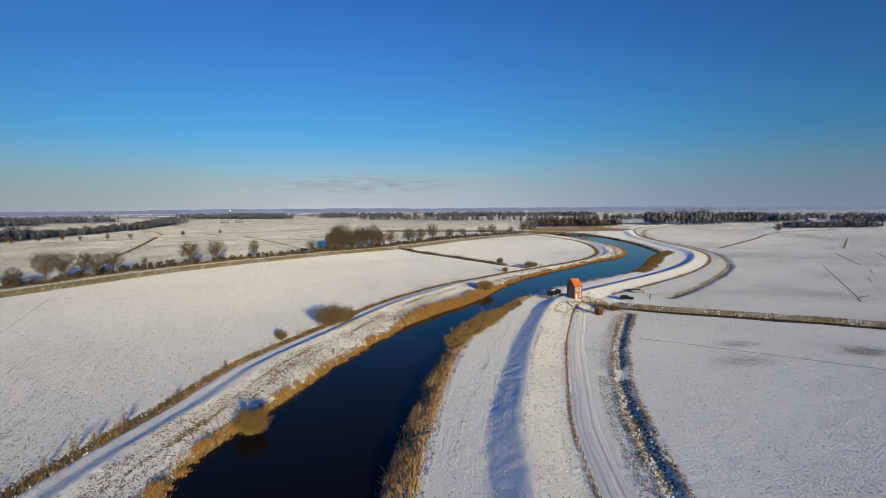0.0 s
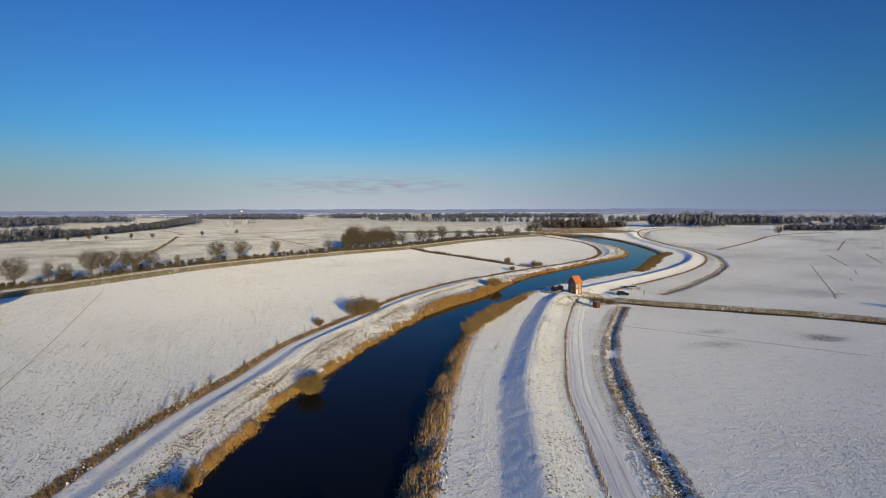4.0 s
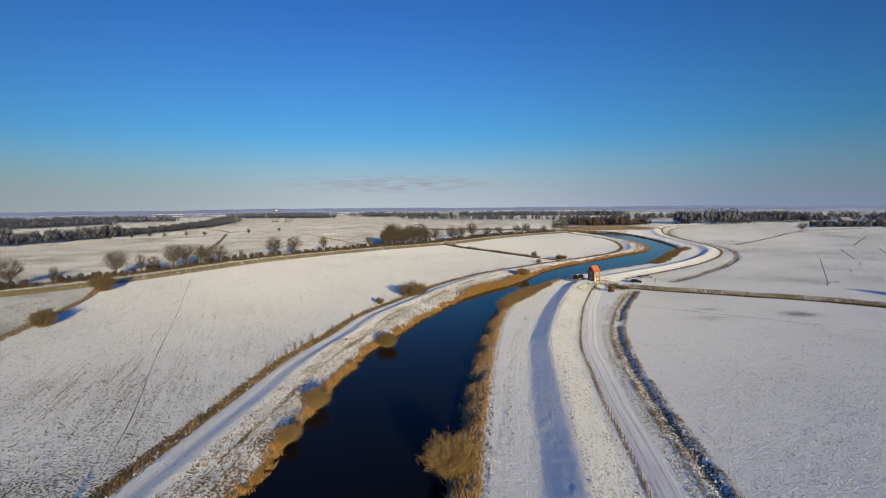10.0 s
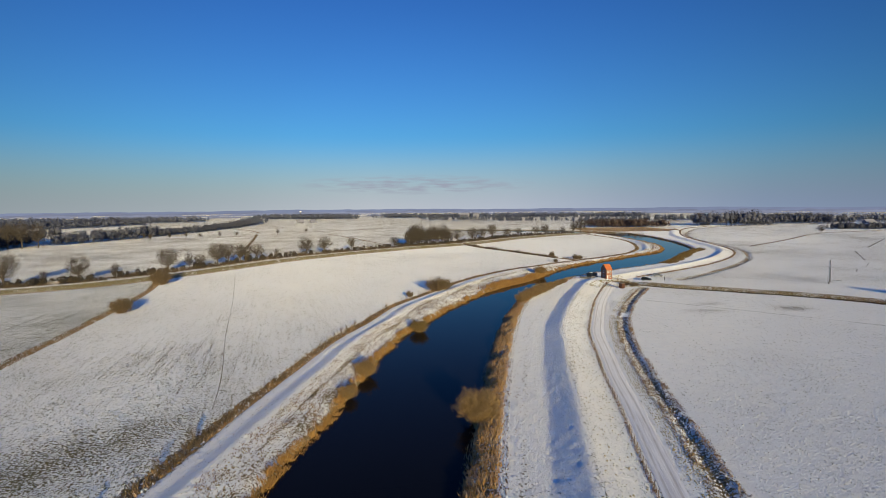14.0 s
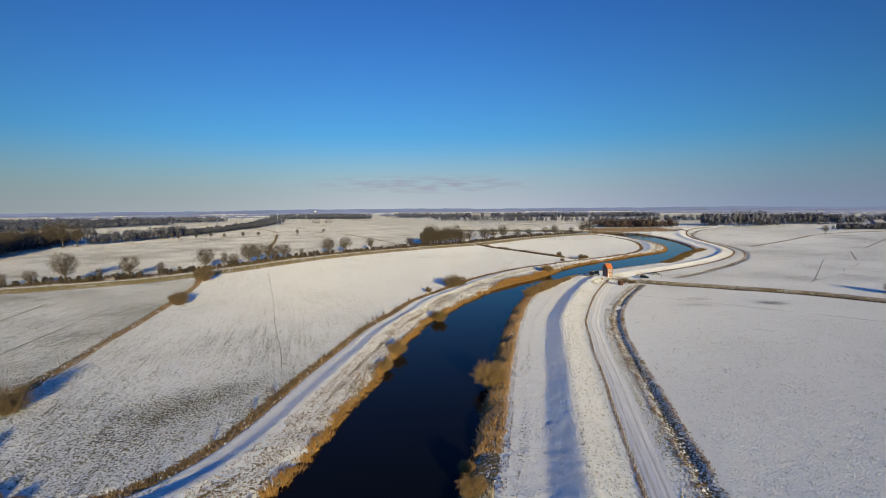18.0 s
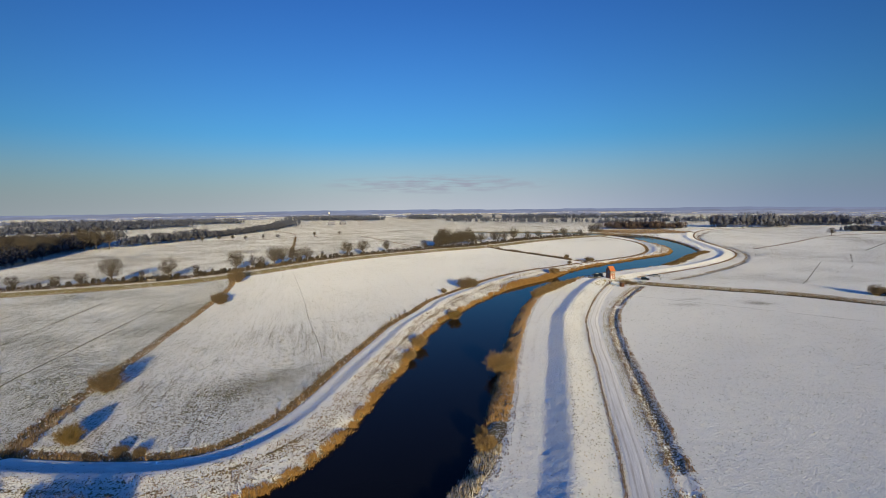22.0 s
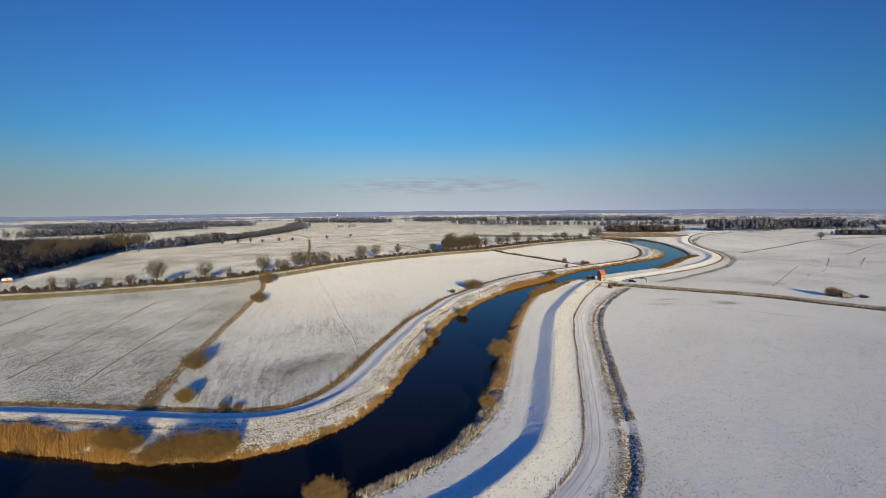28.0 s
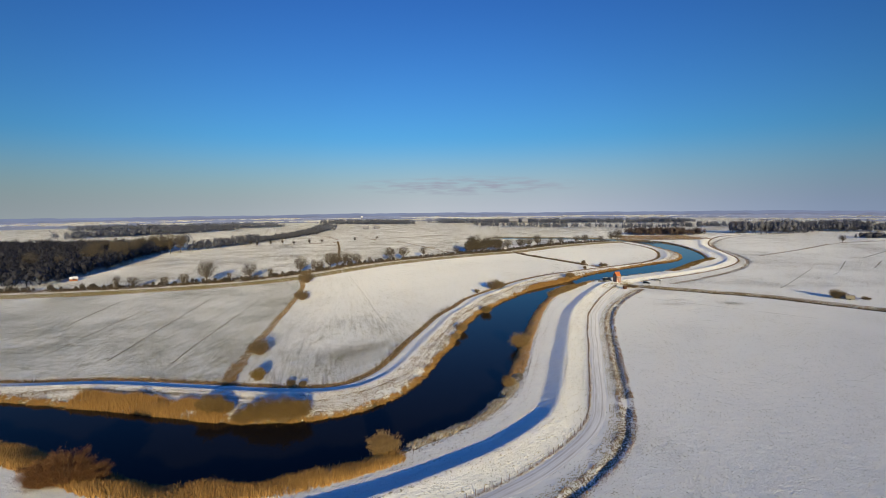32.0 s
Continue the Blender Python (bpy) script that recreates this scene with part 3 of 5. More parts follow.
tuft = np.where((dc > 11.8) & (dc < 15.6) & (YY < 128), (np.interp(dc, [11.8, 12.6, 13.4], [0.03, 0.05, 0.13]) + 0.04 * ripple(XX, YY, 15, 25)) * np.clip((126 - YY) / 25, 0.25, 1), tuft)
dryness = np.where((dc > 11.8) & (dc < 15.6), 0.25, dryness)
dryness = np.where(slope_c, 0.55, dryness)
tuft = np.where(band_h & land_l & (dh > 8.4), np.interp(dh, [8.4, 10.0, 10.6, 11.2, 12], [0.13, 0.17, 0.36, 0.22, 0.20]) + 0.05 * ripple(XX, YY, 10, 26), tuft)
tuft = np.where(band_h & land_l & (dh > 1.7) & (dh <= 8.4), np.interp(dh, [1.7, 5.0, 8.4], [0.06, 0.06, 0.11]), tuft)
tuft = np.where((dh > -1.3) & (dh <= 1.3), 0.4, tuft)
dryness = np.where(band_h, 0.75, dryness)
tuft = np.where(land_l & (dl > -0.8), 0.42, tuft)
tuft = np.where(land_r & (dr < np.where(YY > 165, 1.2, 4.0)), 0.4, tuft)
tuft = np.where(in_river, 1.0, tuft)
dryness = np.where((land_l & (dl > -3.6)) | (land_r & (dr < 4.0)), 0.7, dryness)
road_zone = np.abs(dw) < 9
tuft = np.where(road_zone, np.interp(np.abs(dw), [0, 1.0, 1.3, 5.2, 5.6, 6.6, 7.0, 9], [0.25, 0.25, 0.48, 0.46, 0.46, 0.42, 0.3, 0.15]), tuft)
dryness = np.where(road_zone, np.interp(dw, [-9, 2, 5.4, 6.8, 9], [0.5, 0.5, 0.55, 0.9, 0.9]), dryness)
for key, d in ditches.items():
    half = 2.3 if key in "rxe" else 0.8 if key[:3] == "far" else 1.5
    a = np.abs(d)
    rim = (a < half) & (a > 0.9) if key in "rxe" else a < half
    tuft = np.where(rim, np.where(d < 0, 0.24, 0.2), tuft) if key == "r" else np.where(rim, np.where(d < 0, 0.26 if key == "e" else 0.42, 0.25), tuft)
    tuft = np.where((a <= 0.9) & (key in "re"), 0.34, tuft)
    dryness = np.where(a < half, 0.85, dryness)
for px, py in CROSSINGS:
    tuft = tuft * np.clip((np.hypot(XX - px, YY - py) - 1.5) / 2.5, 0.1, 1)
tuft = np.where(tuft_x & (XX > 78), 0.33 + 0.08 * ripple(XX, YY, 8, 29), tuft)
packed = np.where((dc > 8.3) & (dc < 11.8), 1.0, packed)
packed = np.maximum(packed, np.clip((8 - yard) / 3, 0, 1))
# small real unevenness of turf under snow
turf = np.random.default_rng(31).normal(0, 1, XX.shape)
turf = 0.6 * turf + 0.4 * np.roll(turf, 1, 0)
close = (XX > -165) & (XX < 290) & (YY > -110) & (YY < 330)
rough = np.where(close, np.where(west, np.interp(YY, [10, 70], [0.028, 0.019]), 0.015), 0.0)
rough = np.where(close & (dc > -5) & (dc < 7.6), 0.031, np.where(close & (dc <= -5) & (dc > -30) & land_r, 0.024, rough))
rough = np.where((dc > 7.6) & (dc < 12), 0.004, np.where(close & band_h & land_l, 0.022, rough))
ZZ = ZZ + turf * rough

ny, nx = XX.shape
verts = np.stack([XX, YY, ZZ], -1).reshape(-1, 3)
idx = np.arange(nx * ny).reshape(ny, nx)
quads = np.stack([idx[:-1, :-1], idx[:-1, 1:], idx[1:, 1:], idx[1:, :-1]], -1).reshape(-1, 4)
gme = mesh_np("ground", verts, quads, GROUND)
gme.polygons.foreach_set("use_smooth", np.ones(len(quads), bool))
cover = gme.attributes.new("cover", "FLOAT_COLOR", "POINT")
# flow: across and along, after the dikes near them and after the sowing lines elsewhere
ca, sa = math.cos(0.36), math.sin(0.36)
fu, fv = XX * ca + YY * sa, YY * ca - XX * sa
fu, fv = np.where(west, XX * 0.97 + YY * 0.22, fu), np.where(west, YY * 0.97 - XX * 0.22, fv)
fu, fv = np.where(beyond_f, XX - 0.08 * YY, fu), np.where(beyond_f, YY + 0.08 * XX, fv)
fu, fv = np.where(np.abs(dc) < 33, dc, fu), np.where(np.abs(dc) < 33, along_c, fv)
on_l = (dh > -1) & (dh < 28)
fu, fv = np.where(on_l, dh + 500, fu), np.where(on_l, along_h, fv)
flow = gme.attributes.new("flow", "FLOAT_VECTOR", "POINT")
flow.data.foreach_set("vector", np.stack([fu, fv, 0 * fu], -1).astype(np.float32).ravel())
cover.data.foreach_set("color", np.clip(np.stack([tuft, dryness, packed, furrow], -1), 0, 1).astype(np.float32).ravel())
ground = tagged(new("ground", gme), "flat winter farmland under thin snow, with dikes and ditches", "ground", kind="structure")


def height(x, y):
    """The ground's height at places, from its grid."""
    x, y = np.asarray(x, float), np.asarray(y, float)
    i, j = np.clip(np.searchsorted(GX, x) - 1, 0, nx - 2), np.clip(np.searchsorted(GY, y) - 1, 0, ny - 2)
    u, v = (x - GX[i]) / (GX[i + 1] - GX[i]), (y - GY[j]) / (GY[j + 1] - GY[j])
    return ZZ[j, i] * (1 - u) * (1 - v) + ZZ[j, i + 1] * u * (1 - v) + ZZ[j + 1, i] * (1 - u) * v + ZZ[j + 1, i + 1] * u * v


def normals(line):
    d = np.gradient(line, axis=0)
    d /= np.linalg.norm(d, axis=1)[:, None]
    return np.stack([d[:, 1], -d[:, 0]], -1)


def ribbon(name, line, offsets, lifts, mat, level=None):
    """A strip along a line, laid on the ground (or at one level) with a cross-section."""
    nrm = normals(line)
    offsets, lifts = np.array(offsets, float), np.array(lifts, float)
    p = line[:, None] + nrm[:, None] * offsets[None, :, None]
    z = (height(p[..., 0], p[..., 1]) if level is None else np.full(p.shape[:2], level)) + lifts[None]
    run = np.r_[0, np.cumsum(np.linalg.norm(np.diff(line, axis=0), axis=1))]
    uv = np.stack([np.broadcast_to(offsets, z.shape), np.broadcast_to(run[:, None], z.shape)], -1).reshape(-1, 2)
    v = np.concatenate([p, z[..., None]], -1).reshape(-1, 3)
    i = np.arange(z.size).reshape(z.shape)
    q = np.stack([i[:-1, :-1], i[:-1, 1:], i[1:, 1:], i[1:, :-1]], -1).reshape(-1, 4)
    me = mesh_np(name, v, q, mat, uv)
    me.polygons.foreach_set("use_smooth", np.ones(len(q), bool))
    return new(name, me)


def between(line, x0, x1, y0, y1):
    keep = (line[:, 0] >= x0) & (line[:, 0] <= x1) & (line[:, 1] >= y0) & (line[:, 1] <= y1)
    return line[keep]


# water: one level sheet in the river bed, narrow ones in the drain
river = new("water", mesh_np("water", [(-430, -130, WATER_Z), (330, -130, WATER_Z), (330, 700, WATER_Z), (-430, 700, WATER_Z)], [(0, 1, 2, 3)], WATER))
tagged(river, "dark calm river water reflecting blue sky", "river", kind="structure")

# tracks of packed snow
run_in = between(CREST, -300, 66, -100, 152)
track = ribbon("track", run_in, [8.5, 8.9, 9.3, 9.7, 10.3, 10.7, 11.1, 11.6], [0.01, 0.05, 0.02, 0.05, 0.05, 0.02, 0.05, 0.01], PATH_MAT)
tagged(track, "snow-covered farm track with wheel lines along the dike foot", "track", kind="structure")
lane = ribbon("lane", ROADW, [-1.0, -0.6, 0.6, 1.0], [0.02, 0.05, 0.05, 0.02], PATH_MAT)
tagged(lane, "narrow snowy lane on a low grassy dike", "lane", kind="structure")

# old wheel lines pressed into the fields, and one line of footmarks
for way, half, mat, label in (
        ([(60, 113), (78, 98), (105, 73), (125, 54)], 0.2, MARK_FAINT, "faint wheel line across the snowy meadow"), ([(236, 217), (226, 206), (166, 139)], 0.22, MARK_BOLD, "dark wheel line in the eastern field"),
        ([(160, 133), (166, 139), (174, 142)], 0.3, MARK_BOLD, "dark wheel line in the eastern field"), ([(335, 293), (432, 375)], 0.6, MARK_BOLD, "far wheel line in the eastern field"),
        ([(204, 166), (214, 176)], 0.25, MARK_FAINT, "short wheel line in the eastern field"), ([(229, 186), (243, 199)], 0.28, MARK_FAINT, "short wheel line in the eastern field"),
        ([(255, 214), (300, 268)], 0.5, MARK_FAINT, "far wheel line in the eastern field"), ([(285, 220), (330, 268)], 0.5, MARK_FAINT, "far wheel line in the eastern field"),
        ([(-144, -2), (-154, 54), (-164, 112)], 0.26, MARK_BOLD, "tramline in the green winter crop"), ([(-121, -5), (-125, 21), (-135, 105)], 0.22, MARK_BOLD, "tramline in the green winter crop"),
        ([(-197, 52), (-210, 105)], 0.35, MARK_BOLD, "tramline in the green winter crop"), ([(-170, 5), (-184, 90)], 0.28, MARK_FAINT, "tramline in the green winter crop"),
        ([(-105, 198), (-80, 117), (-68, 75), (-57, 40), (-52, 21)], 0.09, MARK_FAINT, "line of footmarks across the big field")):
    mark = ribbon("wheel_mark", spline(way, 0.8), [-half, 0.0, half], [0.03, 0.035, 0.03], mat)
    tagged(mark, label, "wheel mark", kind="stuff")

# ---- stalks, twigs and trees ----
def blades(base, high, wide, lean, rng, split=1):
    """Single-triangle stalks from base points; returns vertices and faces."""
    n = len(base)
    ang = rng.uniform(0, 6.283, n)
    side = np.stack([np.cos(ang), np.sin(ang), 0 * ang], -1) * (wide * rng.uniform(0.6, 1.3, n))[:, None]
    tip = np.stack([rng.normal(0, 1, n) * lean, rng.normal(0, 1, n) * lean, np.ones(n)], -1) * (high * rng.uniform(0.65, 1.2, n))[:, None]
    v = np.stack([base - side, base + side, base + tip], 1).reshape(-1, 3)
    return v, np.arange(3 * n).reshape(-1, 3)


def along(line, lo, hi, per_m, rng, patch=None):
    """Random places in a strip beside a line, lo to hi metres off it; patch thins it out unevenly."""
    nrm = normals(line)
    seg = np.linalg.norm(np.diff(line, axis=0), axis=1)
    n = int(seg.sum() * per_m)
    s = rng.uniform(0, len(line) - 1.001, n)
    i, u = s.astype(int), (s % 1)[:, None]
    o = rng.uniform(lo, hi, n)[:, None]
    p = line[i] * (1 - u) + line[i + 1] * u + nrm[i] * o
    if patch:
        p = p[ripple(p[:, 0], p[:, 1], patch, 77) > rng.uniform(-1.3, 0.5, len(p))]
    return p


def stand(name, p, high, wide, lean, mat, label, category, sink=0.05, clump=5, spread=0.25, seed=1, uneven=9.0):
    """A stand of stalks rooted in the ground, as one uncountable thing."""
    rng = np.random.default_rng(seed)
    p = np.repeat(p, clump, 0) + rng.normal(0, spread, (len(p) * clump, 2))
    h = high * (1 + 0.35 * ripple(p[:, 0], p[:, 1], uneven, seed + 5))
    z = np.maximum(height(p[:, 0], p[:, 1]), WATER_Z - 0.3) - sink
    v, f = blades(np.c_[p, z], h, wide, lean, rng)
    ob = new(name, mesh_np(name, v, f, mat))
    return tagged(ob, label, category, kind="stuff")


def taper(p, y0, length):
    """Thins a stand out towards its near end."""
    return p[(p[:, 1] - y0) / length > np.random.default_rng(9).uniform(0, 1, len(p)) ** 0.6]


rng = np.random.default_rng(5)
RUN_L, RUN_R = between(BANK_L, -260, 215, -60, 520), between(BANK_R, -260, 255, -80, 520)
FRINGE = RUN_L + normals(RUN_L) * (0.55 * ripple(RUN_L[:, 0], RUN_L[:, 1], 11, 71))[:, None]
stand("reed_edge", along(FRINGE, -1.0, 0.45, 5.5, rng, 2.5), 0.82, 0.07, 0.42, REED, "golden dry reed fringe along the far bank waterline", "reeds", seed=11, clump=22, spread=0.22, uneven=4.0)
stand("reed_edge", along(RUN_L, -1.6, -0.2, 4, rng, 3), 0.5, 0.07, 0.5, DRY, "low brown sedge behind the reed fringe", "reeds", seed=37, clump=6, spread=0.2, uneven=3.0)
stand("reed_edge", along(RUN_R[RUN_R[:, 1] >= 165], -0.4, 1.3, 14, rng, 4), 0.6, 0.08, 0.3, REED_RIME, "thin rimed reed fringe along the river bend", "reeds", seed=35)
for piece in (RUN_R[RUN_R[:, 0] <= -46], RUN_R[(RUN_R[:, 1] >= -18) & (RUN_R[:, 0] > -46) & (RUN_R[:, 1] < 165)]):
    stand("reed_edge", along(piece, -0.4, 4.2, 34, rng, 3), 0.72, 0.09, 0.34, REED_RIME, "rimed tawny reed belt along the near bank", "reeds", seed=12)
stand("bank_grass", along(RUN_L, -8.0, -1.4, 9, rng, 6), 0.35, 0.07, 0.5, DRY, "rimed brown grass tussocks on the lower bank", "grass", seed=13, clump=4)
tall = between(BANK_L, 12, 52, 134, 184)
stand("reed_bed", taper(along(tall, -3.2, 0.4, 75, rng, 8), 134, 20), 1.25, 0.08, 0.22, REED, "tall golden reed bed at the river edge", "reeds", seed=14)
tall = between(BANK_L, -132, -86, -50, -30)
stand("reed_bed", along(tall, -5.5, 0.4, 110, rng, 7), 1.5, 0.08, 0.25, REED, "tall golden reed bed below the dike path", "reeds", seed=15)
tall = between(BANK_R, -150, -44, -80, -50)
stand("reed_bed", along(tall, -0.8, 6.8, 130, rng, 7), 1.3, 0.08, 0.25, REED, "tall golden reed bed on the inner bend", "reeds", seed=16)
tall = between(BANK_R, -44, -16, -60, -20)
stand("reed_bed", along(tall, -0.4, 3.8, 26, rng, 3), 0.95, 0.07, 0.2, RIMED, "rime-tipped reeds standing in rows at the bend", "reeds", seed=17)
stand("reed_bed", along(between(DITCH_F, -104, -94, -24, -4), -2.0, 2.6, 22, rng, 6), 0.8, 0.07, 0.35, DRY, "tawny reeds in the mouth of the cross ditch", "reeds", seed=38)
stand("hedge_grass", along(between(HEDGE, -300, 195, -30, 500), -1.1, 1.1, 13, rng, 3), 0.42, 0.07, 0.5, DRY, "tawny rough grass and brambles in the hedge ditch", "rough grass", seed=18)
stand("hedge_grass", along(between(HEDGE, -300, 195, -30, 500), -1.0, 0.9, 4, rng, 5), 0.55, 0.07, 0.45, REED_RIME, "pale gold grass clumps in the hedge ditch", "rough grass", seed=39, clump=9, spread=0.3)
stand("bramble_line", along(between(HEDGE, -300, 195, -30, 500), -0.8, 0.7, 9, rng, 3), 0.7, 0.06, 0.5, THORN, "dark brambles in the hedge ditch", "brambles", seed=33)
stand("sapling_line", along(between(HEDGE, -300, 195, -30, 500), -0.5, 0.5, 0.9, rng, 14), 2.2, 0.03, 0.12, THORN, "thin bare saplings along the hedge ditch", "saplings", seed=34, clump=6, spread=0.2)
stand("fence_grass", along(run_in, 7.5, 7.95, 9, rng), 0.26, 0.05, 0.35, DRY, "thin line of dry grass under the wire fence", "rough grass", seed=19, spread=0.15)
for key, line, lo, hi, per, tall_h in (("r", DITCH_R, -1.9, -1.2, 4, 0.35), ("r", DITCH_R, 1.3, 1.9, 5, 0.35), ("x", DITCH_X, -3.0, -1.4, 7, 0.45), ("e", DITCH_E, -1.6, -0.9, 2.5, 0.3),
                                       ("f", DITCH_F, -1.1, 1.1, 7, 0.5), ("m", DITCH_M, -1.3, 1.3, 9, 1.2), ("w", ROADW, 6.9, 7.9, 4, 0.45)):
    stand("ditch_grass", along(line, lo, hi, per, rng, 8), tall_h, 0.09, 0.35, DRY, "tawny frosted grass on a ditch edge", "rough grass", seed=20 + int(per))


def tussocks(name, n, area, inside, high, wide, mat, label, seed):
    """Small grass tufts that stand out of thin snow over a stretch of ground."""
    nr = np.random.default_rng(seed)
    p = nr.uniform(area[:2], area[2:], (n, 2))
    p = p[inside(p[:, 0], p[:, 1]) & (ripple(p[:, 0], p[:, 1], 22, seed) + ripple(p[:, 0], p[:, 1], 6, seed + 1) > nr.uniform(-2.4, 0.9, n))]
    p = p[nr.uniform(0, 1, len(p)) < np.interp(p[:, 1], [12, 60, 140], [1.0, 0.35, 0.15])]
    stand(name, p, high, wide, 0.55, mat, label, "grass", 0.02, 3, 0.10, seed)


def grid_at(field):
    """Looks a value up on the ground's grid."""
    return lambda x, y: field[np.clip(np.searchsorted(GY, y), 0, ny - 1), np.clip(np.searchsorted(GX, x), 0, nx - 1)]


at_w, at_c, at_h, at_r, at_l = (grid_at(q) for q in (west, dc, dh, dr, dl))
SOD = plant_mat("frozen_sod", (0.20, 0.19, 0.075), (0.10, 0.115, 0.04), 0.2)
tussocks("field_grass", 190000, (-120, -24, 60, 300), lambda x, y: at_w(x, y), 0.16, 0.065, SOD, "stubbly frozen grass showing through thin snow", 201)
tussocks("field_grass", 24000, (5, -90, 120, 128), lambda x, y: (at_c(x, y) > 20), 0.14, 0.06, SOD, "short frozen grass in a snowy meadow", 202)
tussocks("field_grass", 130000, (-260, -24, -95, 180), lambda x, y: at_w(x, y), 0.16, 0.07, SOD, "green-grey frozen winter crop under thin snow", 207)
tussocks("slope_grass", 30000, (-40, -95, 66, 140), lambda x, y: (at_c(x, y) > 1.2) & (at_c(x, y) < 7.4), 0.16, 0.06, SOD, "grass tufts on the sunny dike slope", 203)
tussocks("verge_grass", 9000, (-20, -95, 80, 128), lambda x, y: (at_c(x, y) > 12.0) & (at_c(x, y) < 15.4), 0.22, 0.06, SOD, "green-brown verge grass beside the ditch", 204)
tussocks("dike_grass", 110000, (-160, -50, 120, 260), lambda x, y: (at_h(x, y) > 8.0) & (at_h(x, y) < 26) & (at_l(x, y) < -1), 0.22, 0.07, DRY, "frosted brown tussocks on the lower dike slope", 205)
tussocks("bench_grass", 40000, (-110, -95, 60, 150), lambda x, y: (at_r(x, y) > 3.6) & (at_r(x, y) < 8) & (at_c(x, y) < -5), 0.18, 0.06, DRY, "sparse frosted grass on the dike bench", 206)


def lump_mat(name, share, grass_a, grass_b):
    """Snow-capped hummocks: most of them white, the rest bare grass."""
    k = Nodes(name, 0.8)
    k.bsdf.inputs["Diffuse Roughness"].default_value = 1.0
    r = k.node("NewGeometry").outputs["Random Per Island"]
    g = k.mix(k.math("FRACT", k.math("MULTIPLY", r, 37.0)), grass_a, grass_b)
    white = k.mix(k.noise(k.coords(), 5.0, 3), (0.74, 0.74, 0.75), (0.86, 0.855, 0.84))
    return k.done(k.mix(k.math("LESS_THAN", r, share), g, white))


def hummocks(name, p, wide, high, mat, label, seed, sink=0.06):
    """Low uneven six-sided mounds, joined."""
    nr = np.random.default_rng(seed)
    for px, py in CROSSINGS:
        p = p[np.hypot(p[:, 0] - px, p[:, 1] - py) > 2.2]
    n = len(p)
    z = height(p[:, 0], p[:, 1]) - sink
    r = wide * nr.uniform(0.6, 1.4, n)
    h = high * nr.uniform(0.5, 1.4, n) + sink
    a = np.arange(6) * 1.0472 + nr.uniform(0, 6, n)[:, None]
    rr = r[:, None] * nr.uniform(0.75, 1.25, (n, 6))
    low = np.stack([p[:, :1] + np.cos(a) * rr, p[:, 1:] + np.sin(a) * rr, np.repeat(z[:, None], 6, 1)], -1)
    top = np.stack([p[:, :1] + np.cos(a) * rr * 0.55, p[:, 1:] + np.sin(a) * rr * 0.55, z[:, None] + h[:, None] * nr.uniform(0.7, 1.0, (n, 6))], -1)
    v = np.concatenate([low, top], 1).reshape(-1, 3)
    i = np.arange(6)
    j = (i + 1) % 6
    ring = np.concatenate([np.stack([i, j, j + 6], -1), np.stack([i, j + 6, i + 6], -1), [[6, 7, 8], [6, 8, 9], [6, 9, 10], [6, 10, 11]]])
    f = (np.arange(n)[:, None, None] * 12 + ring[None]).reshape(-1, 3)
    me = mesh_np(name, v, f, mat)
    me.polygons.foreach_set("use_smooth", np.ones(len(f), bool))
    return tagged(new(name, me), label, "tussocks", kind="stuff")


def pick(n, area, inside, seed, patch=6.0, bare=-1.6):
    nr = np.random.default_rng(seed)
    p = nr.uniform(area[:2], area[2:], (n, 2))
    return p[inside(p[:, 0], p[:, 1]) & (ripple(p[:, 0], p[:, 1], patch, seed) > nr.uniform(bare, 0.8, n))]


RIMY = lump_mat("rimy_tussock", 0.42, (0.20, 0.13, 0.06), (0.10, 0.075, 0.04))
TAWNY = lump_mat("tawny_tussock", 0.2, (0.29, 0.185, 0.08), (0.16, 0.10, 0.045))
CREAMY = lump_mat("creamy_tussock", 0.6, (0.34, 0.24, 0.11), (0.16, 0.115, 0.06))
GREENISH = lump_mat("green_tussock", 0.3, (0.46, 0.375, 0.155), (0.29, 0.24, 0.10))
hummocks("bank_tussocks", pick(200000, (-160, -52, 60, 200), lambda x, y: (at_h(x, y) > 10.5) & (at_h(x, y) < 28) & (at_l(x, y) < -1.2) & (at_l(x, y) > -9), 301), 0.10, 0.09, RIMY, "snow-capped grass tussocks on the lower dike bank", 301)
hummocks("bank_tussocks", pick(110000, (-160, -52, 60, 200), lambda x, y: (at_h(x, y) > 8.6) & (at_h(x, y) < 12.5) & (at_l(x, y) < -1.2), 302, 9), 0.12, 0.10, GREENISH, "rows of snowy tufts on the sunny dike shoulder", 302)
def in_rows(line, offs, per_m):
    """Places in straight rows beside a line."""
    return np.concatenate([along(line, o - 0.07, o + 0.07, per_m, rng, 5) for o in offs])


hummocks("shoulder_tufts", in_rows(between(HEDGE, -160, 60, -30, 214), np.arange(8.3, 10.4, 0.36), 2.6), 0.10, 0.085, CREAMY, "rows of creamy mown tufts on the dike shoulder", 311)
hummocks("verge_tufts", in_rows(between(DITCH_R, -30, 80, -100, 132), np.arange(-3.9, -1.4, 0.42), 2.6), 0.10, 0.08, GREENISH, "rows of green-brown mown tufts on the verge", 312)
hummocks("hedge_tussocks", along(between(HEDGE, -300, 120, -30, 262), -1.2, 1.1, 14, rng, 5), 0.17, 0.24, TAWNY, "tawny and snow-capped tussocks in the hedge ditch", 303)
hummocks("bench_tussocks", along(between(BANK_R, -110, 60, -80, 170), 2.2, 5.4, 26, rng, 5), 0.11, 0.15, RIMY, "rimy tussocks behind the reed belt", 304)
